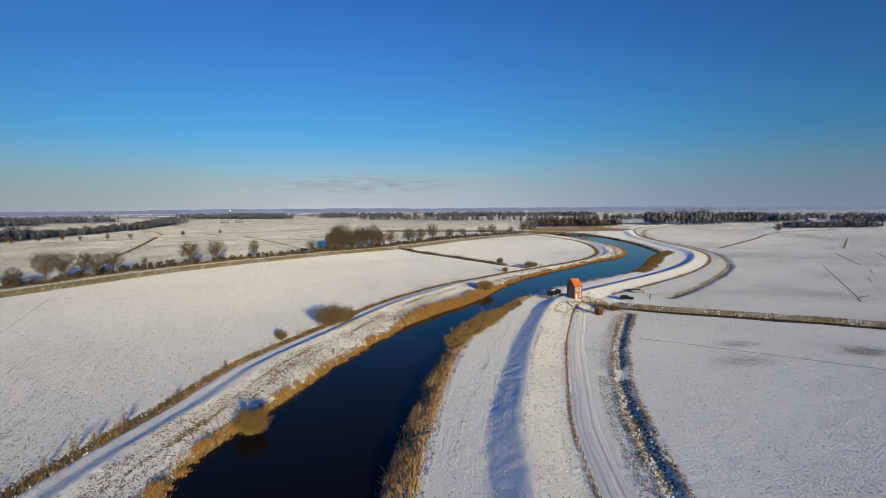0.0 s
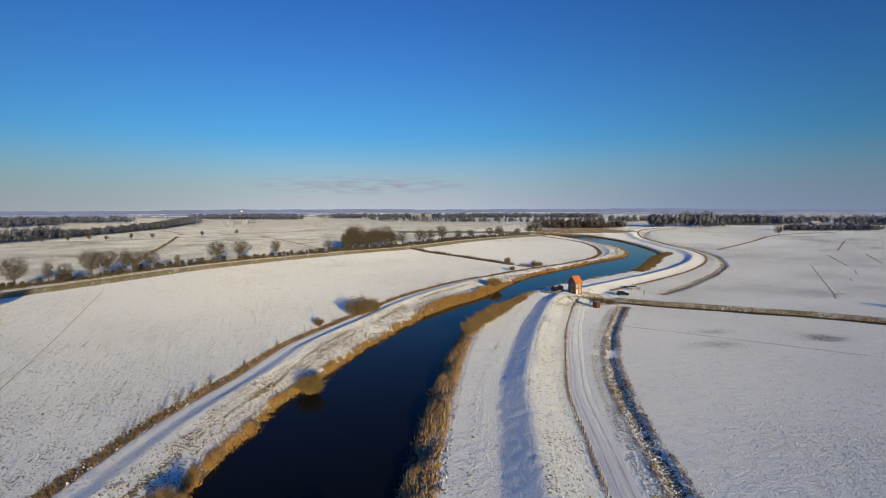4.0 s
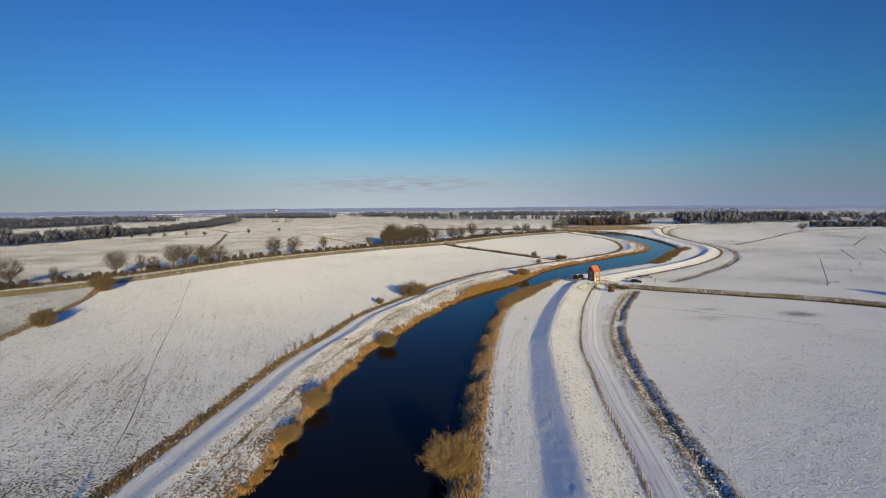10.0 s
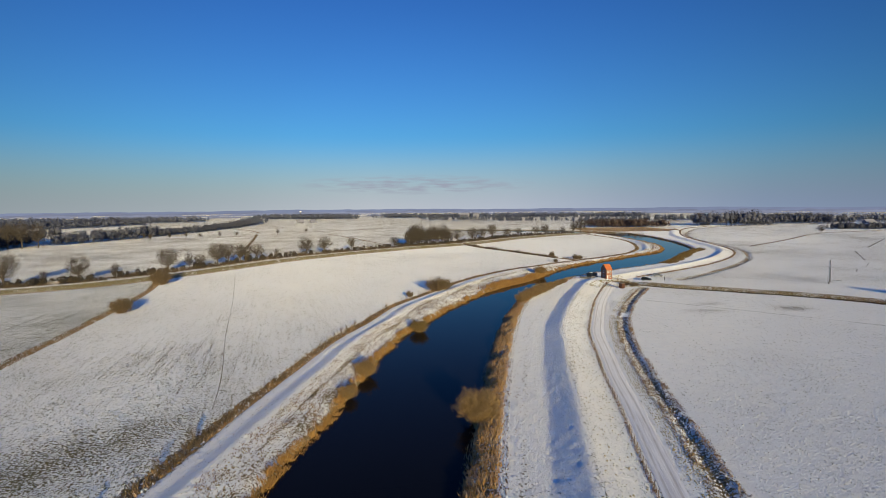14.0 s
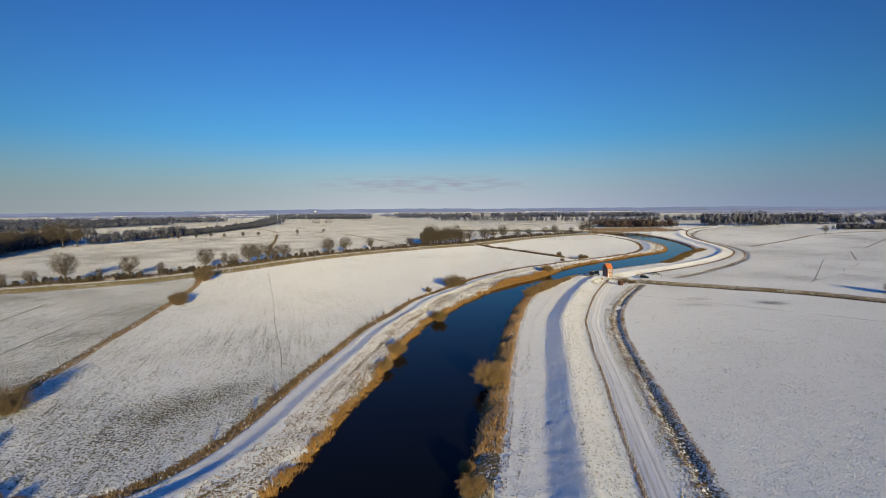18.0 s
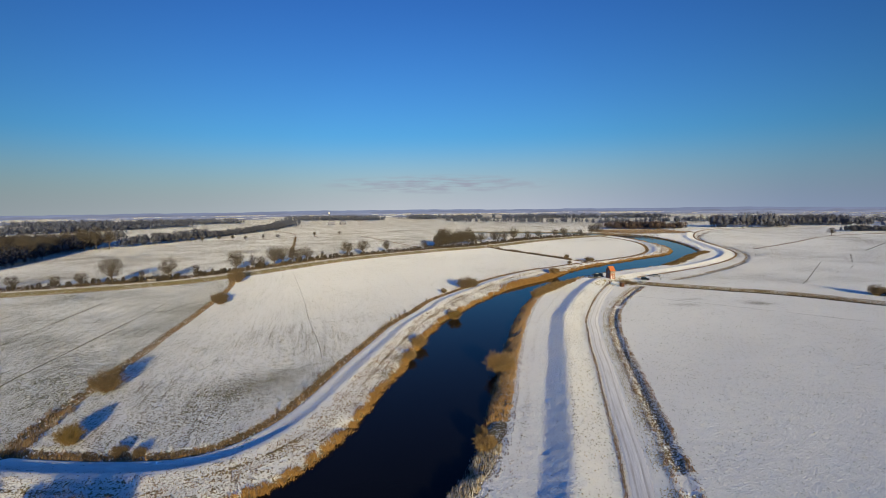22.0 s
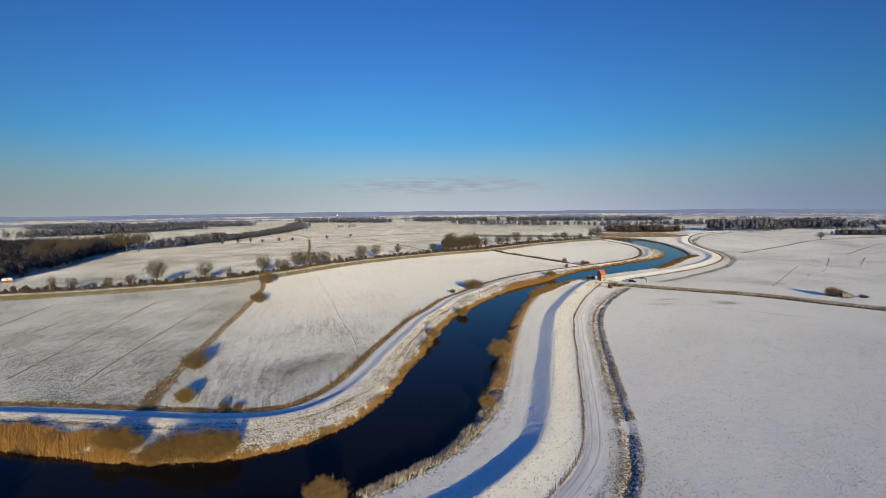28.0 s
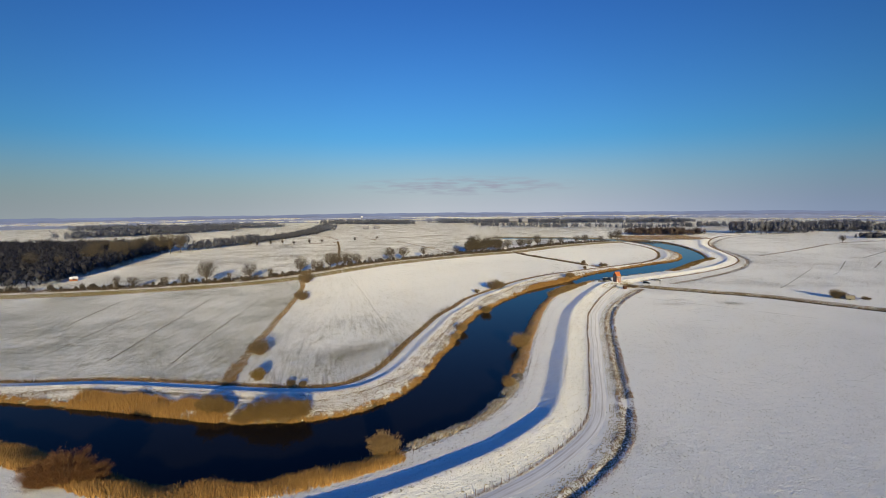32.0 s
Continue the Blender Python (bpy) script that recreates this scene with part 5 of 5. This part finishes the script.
# strips of woodland in front of it, haze painted as glow, broken by pale fields
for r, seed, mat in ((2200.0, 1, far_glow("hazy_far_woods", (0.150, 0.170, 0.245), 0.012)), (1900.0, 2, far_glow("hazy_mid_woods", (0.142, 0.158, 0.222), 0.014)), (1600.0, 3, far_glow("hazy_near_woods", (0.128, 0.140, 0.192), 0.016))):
    b = np.linspace(-1.3, 1.4, 2600)
    swell = np.sin(b * 7 + seed * 2.1) + 0.8 * np.sin(b * 17 + seed * 5) + 0.6 * np.sin(b * 41 + seed)
    prof = 4.0 + 3.2 * swell + np.random.default_rng(seed).normal(0, 1.0, len(b)) + 1.2 * np.sin(b * 190 + seed)
    prof = np.where(prof > 0.5, np.minimum(prof, 8.5 + 1.5 * np.sin(b * 330)), -2.0)
    n = len(b)
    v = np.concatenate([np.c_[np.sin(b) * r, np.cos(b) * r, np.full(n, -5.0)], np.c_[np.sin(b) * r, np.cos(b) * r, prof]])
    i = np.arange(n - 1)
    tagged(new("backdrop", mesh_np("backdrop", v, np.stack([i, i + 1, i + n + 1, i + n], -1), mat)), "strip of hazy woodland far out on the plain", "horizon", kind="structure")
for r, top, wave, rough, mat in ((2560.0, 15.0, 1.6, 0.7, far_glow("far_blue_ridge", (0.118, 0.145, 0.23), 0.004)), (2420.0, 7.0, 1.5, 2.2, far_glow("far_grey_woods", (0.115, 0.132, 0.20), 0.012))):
    prof = top + wave * (np.sin(a * 9 + r) + 0.6 * np.sin(a * 23 + 1)) + rough * (np.sin(a * 61 + r) + np.sin(a * 143) * 0.8 + np.sin(a * 257) * 0.6)
    n = len(a)
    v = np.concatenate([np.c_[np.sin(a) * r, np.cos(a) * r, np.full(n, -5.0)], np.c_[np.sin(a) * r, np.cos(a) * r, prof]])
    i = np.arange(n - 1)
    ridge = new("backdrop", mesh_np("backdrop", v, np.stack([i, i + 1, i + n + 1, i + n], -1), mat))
    tagged(ridge, "distant wooded ridge on the horizon, glowing blue-grey with haze", "horizon", kind="structure")

# ---- the pump house and its yard ----
def pump_house(x, y, turn):
    """A tall narrow brick house: gable to the river side, tiled roof, white windows set in real openings."""
    w, d, eave, top, th = 3.1, 5.8, 5.0, 7.4, 0.28
    house = new("pump_house")
    tagged(house, "narrow two-storey red brick pump house with orange tiled roof", "house")

    def wall(name, length, holes, gable=0.0):
        """A wall in its own plane: x along, z up, y thickness, with openings cut through."""
        xs = sorted({0, length, *(v for h in holes for v in h[:2])})
        zs = sorted({-1.2, eave, *(v for h in holes for v in h[2:])})
        bm = bmesh.new()
        for a, b in zip(xs[:-1], xs[1:]):
            for c, e in zip(zs[:-1], zs[1:]):
                if not any(h[0] <= a and b <= h[1] and h[2] <= c and e <= h[3] for h in holes):
                    box(bm, a, b, 0, th, c, e)
        if gable:
            p = [bm.verts.new(v) for q in (0, th) for v in ((0, q, eave), (length, q, eave), (length / 2, q, gable))]
            for f in ((0, 1, 2), (5, 4, 3), (0, 3, 4, 1), (1, 4, 5, 2), (2, 5, 3, 0)):
                bm.faces.new([p[i] for i in f])
        bmesh.ops.remove_doubles(bm, verts=bm.verts, dist=0.001)
        return part(name, bm, BRICK, house)

    def window(at, x0, x1, z0, z1, lit=False):
        win = part("window", boxes((x0, x0 + 0.16, 0.02, 0.10, z0, z1), (x1 - 0.16, x1, 0.02, 0.10, z0, z1), (x0 + 0.16, x1 - 0.16, 0.02, 0.10, z0, z0 + 0.16), (x0 + 0.16, x1 - 0.16, 0.02, 0.10, z1 - 0.16, z1),
                                   ((x0 + x1) / 2 - 0.03, (x0 + x1) / 2 + 0.03, 0.03, 0.09, z0 + 0.16, z1 - 0.16)), WHITE, at, "white wooden window")
        part("pane", boxes((x0 + 0.16, x1 - 0.16, 0.055, 0.065, z0 + 0.16, z1 - 0.16)), GLASS, win)
        part("sill", boxes((x0 - 0.06, x1 + 0.06, -0.08, 0.02, z0 - 0.07, z0)), WHITE, win, "snow-white window sill")

    south_holes = [(0.45, 1.25, 3.1, 4.4), (1.85, 2.65, 3.1, 4.4), (1.85, 2.65, 0.8, 2.1), (0.42, 1.22, 0.0, 2.1)]
    west_holes = [(2.3, 3.4, 3.1, 4.4), (2.3, 3.4, 0.7, 1.8)]
    a = wall("wall", w, south_holes)
    a.matrix_basis = pose(-w / 2, -d / 2, 0)
    for h in south_holes[:3]:
        window(a, *h)
    door = part("door", boxes((0.44, 1.20, 0.05, 0.11, 0.0, 2.08), bevel=0.01), WHITE, a, "white panelled door")
    part("door_handle", boxes((1.07, 1.11, -0.02, 0.05, 0.98, 1.1)), STEEL, door)
    b = wall("wall", d, west_holes, top - 0.12)
    b.matrix_basis = pose(-w / 2, d / 2, 0, 0, 0, -90)
    for h in west_holes:
        window(b, *h)
    c = wall("wall", d, [], top - 0.12)
    c.matrix_basis = pose(w / 2, -d / 2, 0, 0, 0, 90)
    e = wall("wall", w, [])
    e.matrix_basis = pose(w / 2, d / 2, 0, 0, 0, 180)
    rise = math.atan2(top - eave, d / 2)
    long = math.hypot(top - eave, d / 2) + 0.3
    for s in (-1, 1):
        bm = bmesh.new()
        for n in range(9):
            lo = -0.3 + n * long / 9
            box(bm, -w / 2 - 0.22, w / 2 + 0.22, lo, lo + long / 9 + 0.05, 0.02 + 0.03, 0.09)
        box(bm, -w / 2 - 0.2, w / 2 + 0.2, -0.28, long - 0.3, 0, 0.05)
        r = part("roof", bm, ROOF, house, "orange clay tile roof slope")
        r.matrix_basis = pose(0, s * d / 2, eave, 0, 0, 0 if s < 0 else 180) @ pose(0, 0, 0, math.degrees(rise))
    part("ridge_cap", tube(bmesh.new(), (-w / 2 - 0.2, 0, top + 0.02), (w / 2 + 0.2, 0, top + 0.02), 0.12, 0.12, 8), ROOF, house)
    part("gutter", tube(bmesh.new(), (-w / 2 - 0.2, -d / 2 - 0.24, eave - 0.22), (w / 2 + 0.2, -d / 2 - 0.24, eave - 0.22), 0.06, 0.06, 6), STEEL, house, "dark rain gutter")
    house.matrix_basis = pose(x, y, float(height(x, y)), 0, 0, turn) @ Matrix.Diagonal((0.86, 0.86, 0.86, 1))
    return house


pump_house(72.2, 155.0, 6)


def outfall(x, y, turn):
    """A concrete sluice deck with steel railings and a gate hoist."""
    t = new("sluice")
    tagged(t, "concrete sluice deck with dark steel railings by the river", "sluice")
    part("deck", boxes((-3.2, 3.2, -1.3, 1.3, -1.6, 0.2), bevel=0.04), CONCRETE, t)
    part("wing_wall", boxes((-3.4, -3.2, -1.6, 4.0, -2.0, 0.15)), CONCRETE, t)
    part("wing_wall", boxes((3.2, 3.4, -1.6, 4.0, -2.0, 0.15)), CONCRETE, t)
    for s in (-1.5, 1.5):
        for k in range(5):
            part("rail_post", tube(bmesh.new(), (-3 + 1.5 * k, s, 0.2), (-3 + 1.5 * k, s, 1.35), 0.05, 0.05, 6), STEEL, t)
        for z in (0.75, 1.32):
            part("rail", tube(bmesh.new(), (-3.1, s, z), (3.1, s, z), 0.045, 0.045, 6), STEEL, t)
    part("gate_hoist", boxes((-2.9, -0.4, -1.1, 1.0, 0.2, 2.0), (-3.0, -0.2, -0.2, 0.2, 2.0, 2.25), bevel=0.05), STEEL, t)
    part("pump_casing", boxes((0.4, 3.0, -1.1, 1.0, 0.2, 1.6), (0.9, 2.4, -0.6, 0.5, 1.6, 1.9), bevel=0.08), STEEL, t)
    part("snow_cap", boxes((-2.85, -0.45, -1.05, -0.24, 2.004, 2.09), (-2.85, -0.45, 0.24, 0.95, 2.004, 2.09), bevel=0.03), SNOW, t, "snow lying on the hoist")
    part("snow_cap", boxes((-3.15, 3.15, 1.02, 1.28, 0.204, 0.28), (-3.15, 3.15, -1.28, -1.12, 0.204, 0.28), bevel=0.02), SNOW, t, "snow along the deck edges")
    t.matrix_basis = pose(x, y, 1.0, 0, 0, turn)


outfall(67.6, 161.0, 40)


def hut(x, y, turn):
    t = new("hut")
    tagged(t, "small brown plank hut with a flat roof", "hut")
    for i in range(12):
        a = -1.0 + i * 2.0 / 12
        part("plank", boxes((a + 0.008, a + 0.159, -1.0, -0.95, -0.3, 2.2)), PLANK, t)
        part("plank", boxes((a + 0.008, a + 0.159, 0.95, 1.0, -0.3, 2.2)), PLANK, t)
    part("side_panel", boxes((-1.0, -0.95, -0.94, 0.94, -0.3, 2.2)), PLANK, t)
    part("side_panel", boxes((0.95, 1.0, -0.94, 0.94, -0.3, 2.2)), PLANK, t)
    part("roof", boxes((-1.2, 1.2, -1.2, 1.2, 2.2, 2.34), bevel=0.02), POST, t)
    t.matrix_basis = pose(x, y, float(height(x, y)), 0, 0, turn) @ Matrix.Diagonal((0.8, 0.8, 0.9, 1))


hut(70.0, 133.6, 20)


def car(x, y, turn, mat, label):
    """An estate car: shaped body shell, glazed cabin, four wheels, lamps."""
    t = new("car")
    tagged(t, label, "car", group="parked cars")

    def shell(profile, half, inset):
        bm = bmesh.new()
        sides = [[bm.verts.new((px, s * (half - (inset if pz > 1.0 else 0)), pz)) for px, pz in profile] for s in (-1, 1)]
        bm.faces.new(sides[0])
        bm.faces.new(sides[1][::-1])
        for i in range(len(profile)):
            j = (i + 1) % len(profile)
            bm.faces.new((sides[0][j], sides[0][i], sides[1][i], sides[1][j]))
        bmesh.ops.recalc_face_normals(bm, faces=bm.faces)
        bmesh.ops.bevel(bm, geom=list(bm.edges), offset=0.05, segments=2, affect="EDGES")
        return bm

    part("body", shell([(-2.2, 0.35), (2.15, 0.35), (2.2, 0.7), (1.9, 0.92), (1.1, 1.0), (-2.15, 1.0), (-2.25, 0.7)], 0.88, 0), mat, t)
    part("roof", shell([(0.45, 1.42), (0.3, 1.52), (-1.7, 1.5), (-1.85, 1.42)], 0.66, 0), mat, t)
    part("window", shell([(1.1, 1.005), (0.42, 1.45), (-1.82, 1.45), (-2.1, 1.005)], 0.84, 0.14), GLASS, t)
    for wx in (-1.35, 1.35):
        for s in (-1, 1):
            wheel = part("wheel", tube(bmesh.new(), (wx, s * 0.72, 0.32), (wx, s * 0.92, 0.32), 0.32, 0.32, 18), TYRE, t)
            part("rim", tube(bmesh.new(), (wx, s * 0.915, 0.32), (wx, s * 0.93, 0.32), 0.2, 0.19, 12), CAR_PALE, wheel)
    for s in (-0.6, 0.6):
        part("headlight", boxes((2.13, 2.2, s - 0.17, s + 0.17, 0.66, 0.8), bevel=0.02), GLASS, t)
        part("tail_light", boxes((-2.26, -2.18, s - 0.15, s + 0.15, 0.7, 0.9), bevel=0.02), LAMP, t)
    for s in (-1, 1):
        part("mirror", boxes((0.75, 0.92, s * 0.98 - 0.09, s * 0.98 + 0.09, 1.0, 1.14), bevel=0.03), mat, t)
    t.matrix_basis = pose(x, y, float(height(x, y)), 0, 0, turn)


car(89.8, 152.6, -24, CAR_DARK, "black estate car parked on snow by the pump house")
car(101.0, 164.0, -18, CAR_PALE, "silver car parked behind on the snowy verge")


def stake(x, y, high, thick, label, mat=POST):
    t = part("post", tube(bmesh.new(), (0, 0, -0.3), (0, 0, high), thick, thick * 0.9, 8), mat, None)
    tagged(t, label, "post")
    t.matrix_basis = pose(x, y, float(height(x, y)), 1.5, 1.0, 0)


stake(98.0, 152.2, 1.7, 0.16, "dark upright marker post in the snow", STEEL)
stake(67.2, 142.8, 1.2, 0.3, "thick dark gate post at the end of the fence", PLANK)
stake(-4.4, 109.5, 1.0, 0.12, "short dark stake on the grassy bank")


def fence(line, off, every, label):
    """A wire fence: single posts and two wires."""
    t = new("fence")
    tagged(t, label, "fence")
    nrm = normals(line)
    p = line + nrm * off
    run = np.r_[0, np.cumsum(np.linalg.norm(np.diff(p, axis=0), axis=1))]
    s = np.arange(0, run[-1], every)
    q = np.stack([np.interp(s, run, p[:, 0]), np.interp(s, run, p[:, 1])], -1)
    z = height(q[:, 0], q[:, 1])
    bm = tube(bmesh.new(), (0, 0, -0.3), (0, 0, 1.15), 0.065, 0.055, 6)
    me = bpy.data.meshes.new("post")
    bm.to_mesh(me)
    bm.free()
    me.materials.append(POST)
    r = random.Random(3)
    for (x, y), zz in zip(q, z):
        o = part("post", me, None, t)
        o.matrix_basis = pose(x, y, zz, r.uniform(-4, 4), r.uniform(-4, 4), r.uniform(0, 90))
    for up in (0.55, 1.05):
        bm = bmesh.new()
        for k in range(len(q) - 1):
            tube(bm, (*q[k], z[k] + up), (*q[k + 1], z[k + 1] + up), 0.012, 0.012, 3)
        part("wire", bm, STEEL, t)
    return t


fence(run_in, 7.72, 2.0, "wire fence on weathered wooden posts along the dike foot")
run_e = between(CREST, 84, 420, 166, 650)
fence(run_e, 8.05, 6.0, "wire fence on wooden posts beyond the pump house")
stand("fence_grass", along(run_e, 7.4, 8.5, 9, rng), 0.5, 0.08, 0.35, DRY, "dry grass under the far wire fence", "rough grass", seed=31, spread=0.15)


def field_gate(x, y, turn):
    """A snow-dusted field gate across a culvert."""
    g = new("field_gate")
    tagged(g, "snow-dusted wooden field gate over a culvert by the lane", "gate", group="field gates")
    for s in (-2.0, 2.0):
        part("gate_post", tube(bmesh.new(), (s, 0, -0.4), (s, 0, 1.5), 0.12, 0.11, 8), POST, g)
    for z in (0.45, 0.85, 1.25):
        rail = part("rail", boxes((-1.9, 1.9, -0.05, 0.05, z - 0.08, z + 0.08)), POST, g)
        part("snow_strip", boxes((-1.9, 1.9, -0.06, 0.06, z + 0.084, z + 0.15), bevel=0.02), SNOW, rail, "thin strip of snow")
    g.matrix_basis = pose(x, y, float(height(x, y)) + 0.2, 0, 0, turn)


for x, y, turn in ((-172, 166, 24), (-58, 300, 42), (37, 382, 46)):
    field_gate(x, y, turn)


def field_trailer(x, y, turn):
    """A pale farm trailer: box, tarp roof, wheels and drawbar."""
    g = new("farm_trailer")
    tagged(g, "pale farm trailer standing beside bushes in the snow", "trailer")
    part("box", boxes((-1.8, 1.8, -1.0, 1.0, 0.6, 2.1), bevel=0.06), TARP, g)
    part("roof", boxes((-1.85, 1.85, -1.05, 1.05, 2.11, 2.2), bevel=0.03), TARP, g)
    part("chassis", boxes((-1.9, 1.9, -0.6, 0.6, 0.42, 0.59)), STEEL, g)
    part("drawbar", tube(bmesh.new(), (1.8, 0, 0.5), (3.2, 0, 0.35), 0.06, 0.05, 6), STEEL, g)
    for s in (-1, 1):
        part("wheel", tube(bmesh.new(), (0, s * 0.75, 0.35), (0, s * 0.97, 0.35), 0.38, 0.38, 16), TYRE, g)
    g.matrix_basis = pose(x, y, float(height(x, y)), 0, 0, turn)


field_trailer(170.5, 95.5, -30)

# drain water beside the house
drain = ribbon("drain_water", between(DITCH_X, 80, 330, -30, 144), [-2.2, 2.2], [0, 0], WATER, DITCH_WATER_Z + 0.4)
tagged(drain, "dark still water in the field drain", "water", kind="structure")


def farmhouse(x, y, turn, long, deep, tall, wall_mat, roof_mat, label):
    t = new("farmhouse")
    tagged(t, label, "house", group="far houses")
    part("wall", boxes((-long / 2, long / 2, -deep / 2, deep / 2, -0.5, tall)), wall_mat, t)
    bm = bmesh.new()
    e = 0.4
    p = [bm.verts.new(v) for v in ((-long / 2 - e, -deep / 2 - e, tall), (long / 2 + e, -deep / 2 - e, tall), (long / 2 + e, deep / 2 + e, tall), (-long / 2 - e, deep / 2 + e, tall),
                                   (-long / 2 - e, 0, tall + deep * 0.5), (long / 2 + e, 0, tall + deep * 0.5))]
    for f in ((0, 1, 5, 4), (2, 3, 4, 5), (1, 2, 5), (3, 0, 4), (3, 2, 1, 0)):
        bm.faces.new([p[i] for i in f])
    part("roof", bm, roof_mat, t)
    for k in range(int(long / 3)):
        wx = -long / 2 + 1.5 + 3 * k
        part("window", boxes((wx - 0.5, wx + 0.5, -deep / 2 - 0.03, -deep / 2 + 0.05, 1.0, 2.3)), GLASS, t)
    t.matrix_basis = pose(x, y, float(height(x, y)), 0, 0, turn)


for x, y, turn, long, deep, tall, wm, rm, label in ((-228, 985, 10, 14, 7, 2.6, FARWALL, FARWALL, "far white farm building with grey roof"), (-205, 996, 40, 12, 8, 3, FARWALL, FARWALL, "far grey farm building with grey roof"),
                                                    (140, 1250, -10, 24, 14, 7, FARWALL, FARWALL, "far tall pale building among trees"), (172, 1260, -10, 16, 12, 6, FARWALL, FARWALL, "far pale block among trees"),
                                                    (520, 760, 12, 22, 10, 4, FARWALL, FARWALL, "far grey barn at the wood edge"), (735, 700, 5, 18, 8, 2.5, FARWALL, FARWALL, "far low white barn"),
                                                    (-296, 184, 60, 4, 3, 1.6, BRICK, SNOW, "small red brick cottage with a snowy roof by the wood"),
                                                    (450, 690, -30, 14, 6, 3, FARWALL, FARWALL, "far low pump building on the dike")):
    farmhouse(x, y, turn, long, deep, tall, wm, rm, label)


def water_tower(x, y):
    t = new("water_tower")
    tagged(t, "far pale water tower with a round tank", "tower")
    part("shaft", tube(bmesh.new(), (0, 0, -1), (0, 0, 17), 1.3, 1.1, 12), CONCRETE, t)
    bm = bmesh.new()
    bmesh.ops.create_uvsphere(bm, u_segments=16, v_segments=10, radius=3.0, matrix=Matrix.Translation((0, 0, 19)) @ Matrix.Diagonal((1, 1, 0.8, 1)))
    part("tank", bm, WHITE, t)
    t.matrix_basis = pose(x, y, 0)


water_tower(-318, 1440)
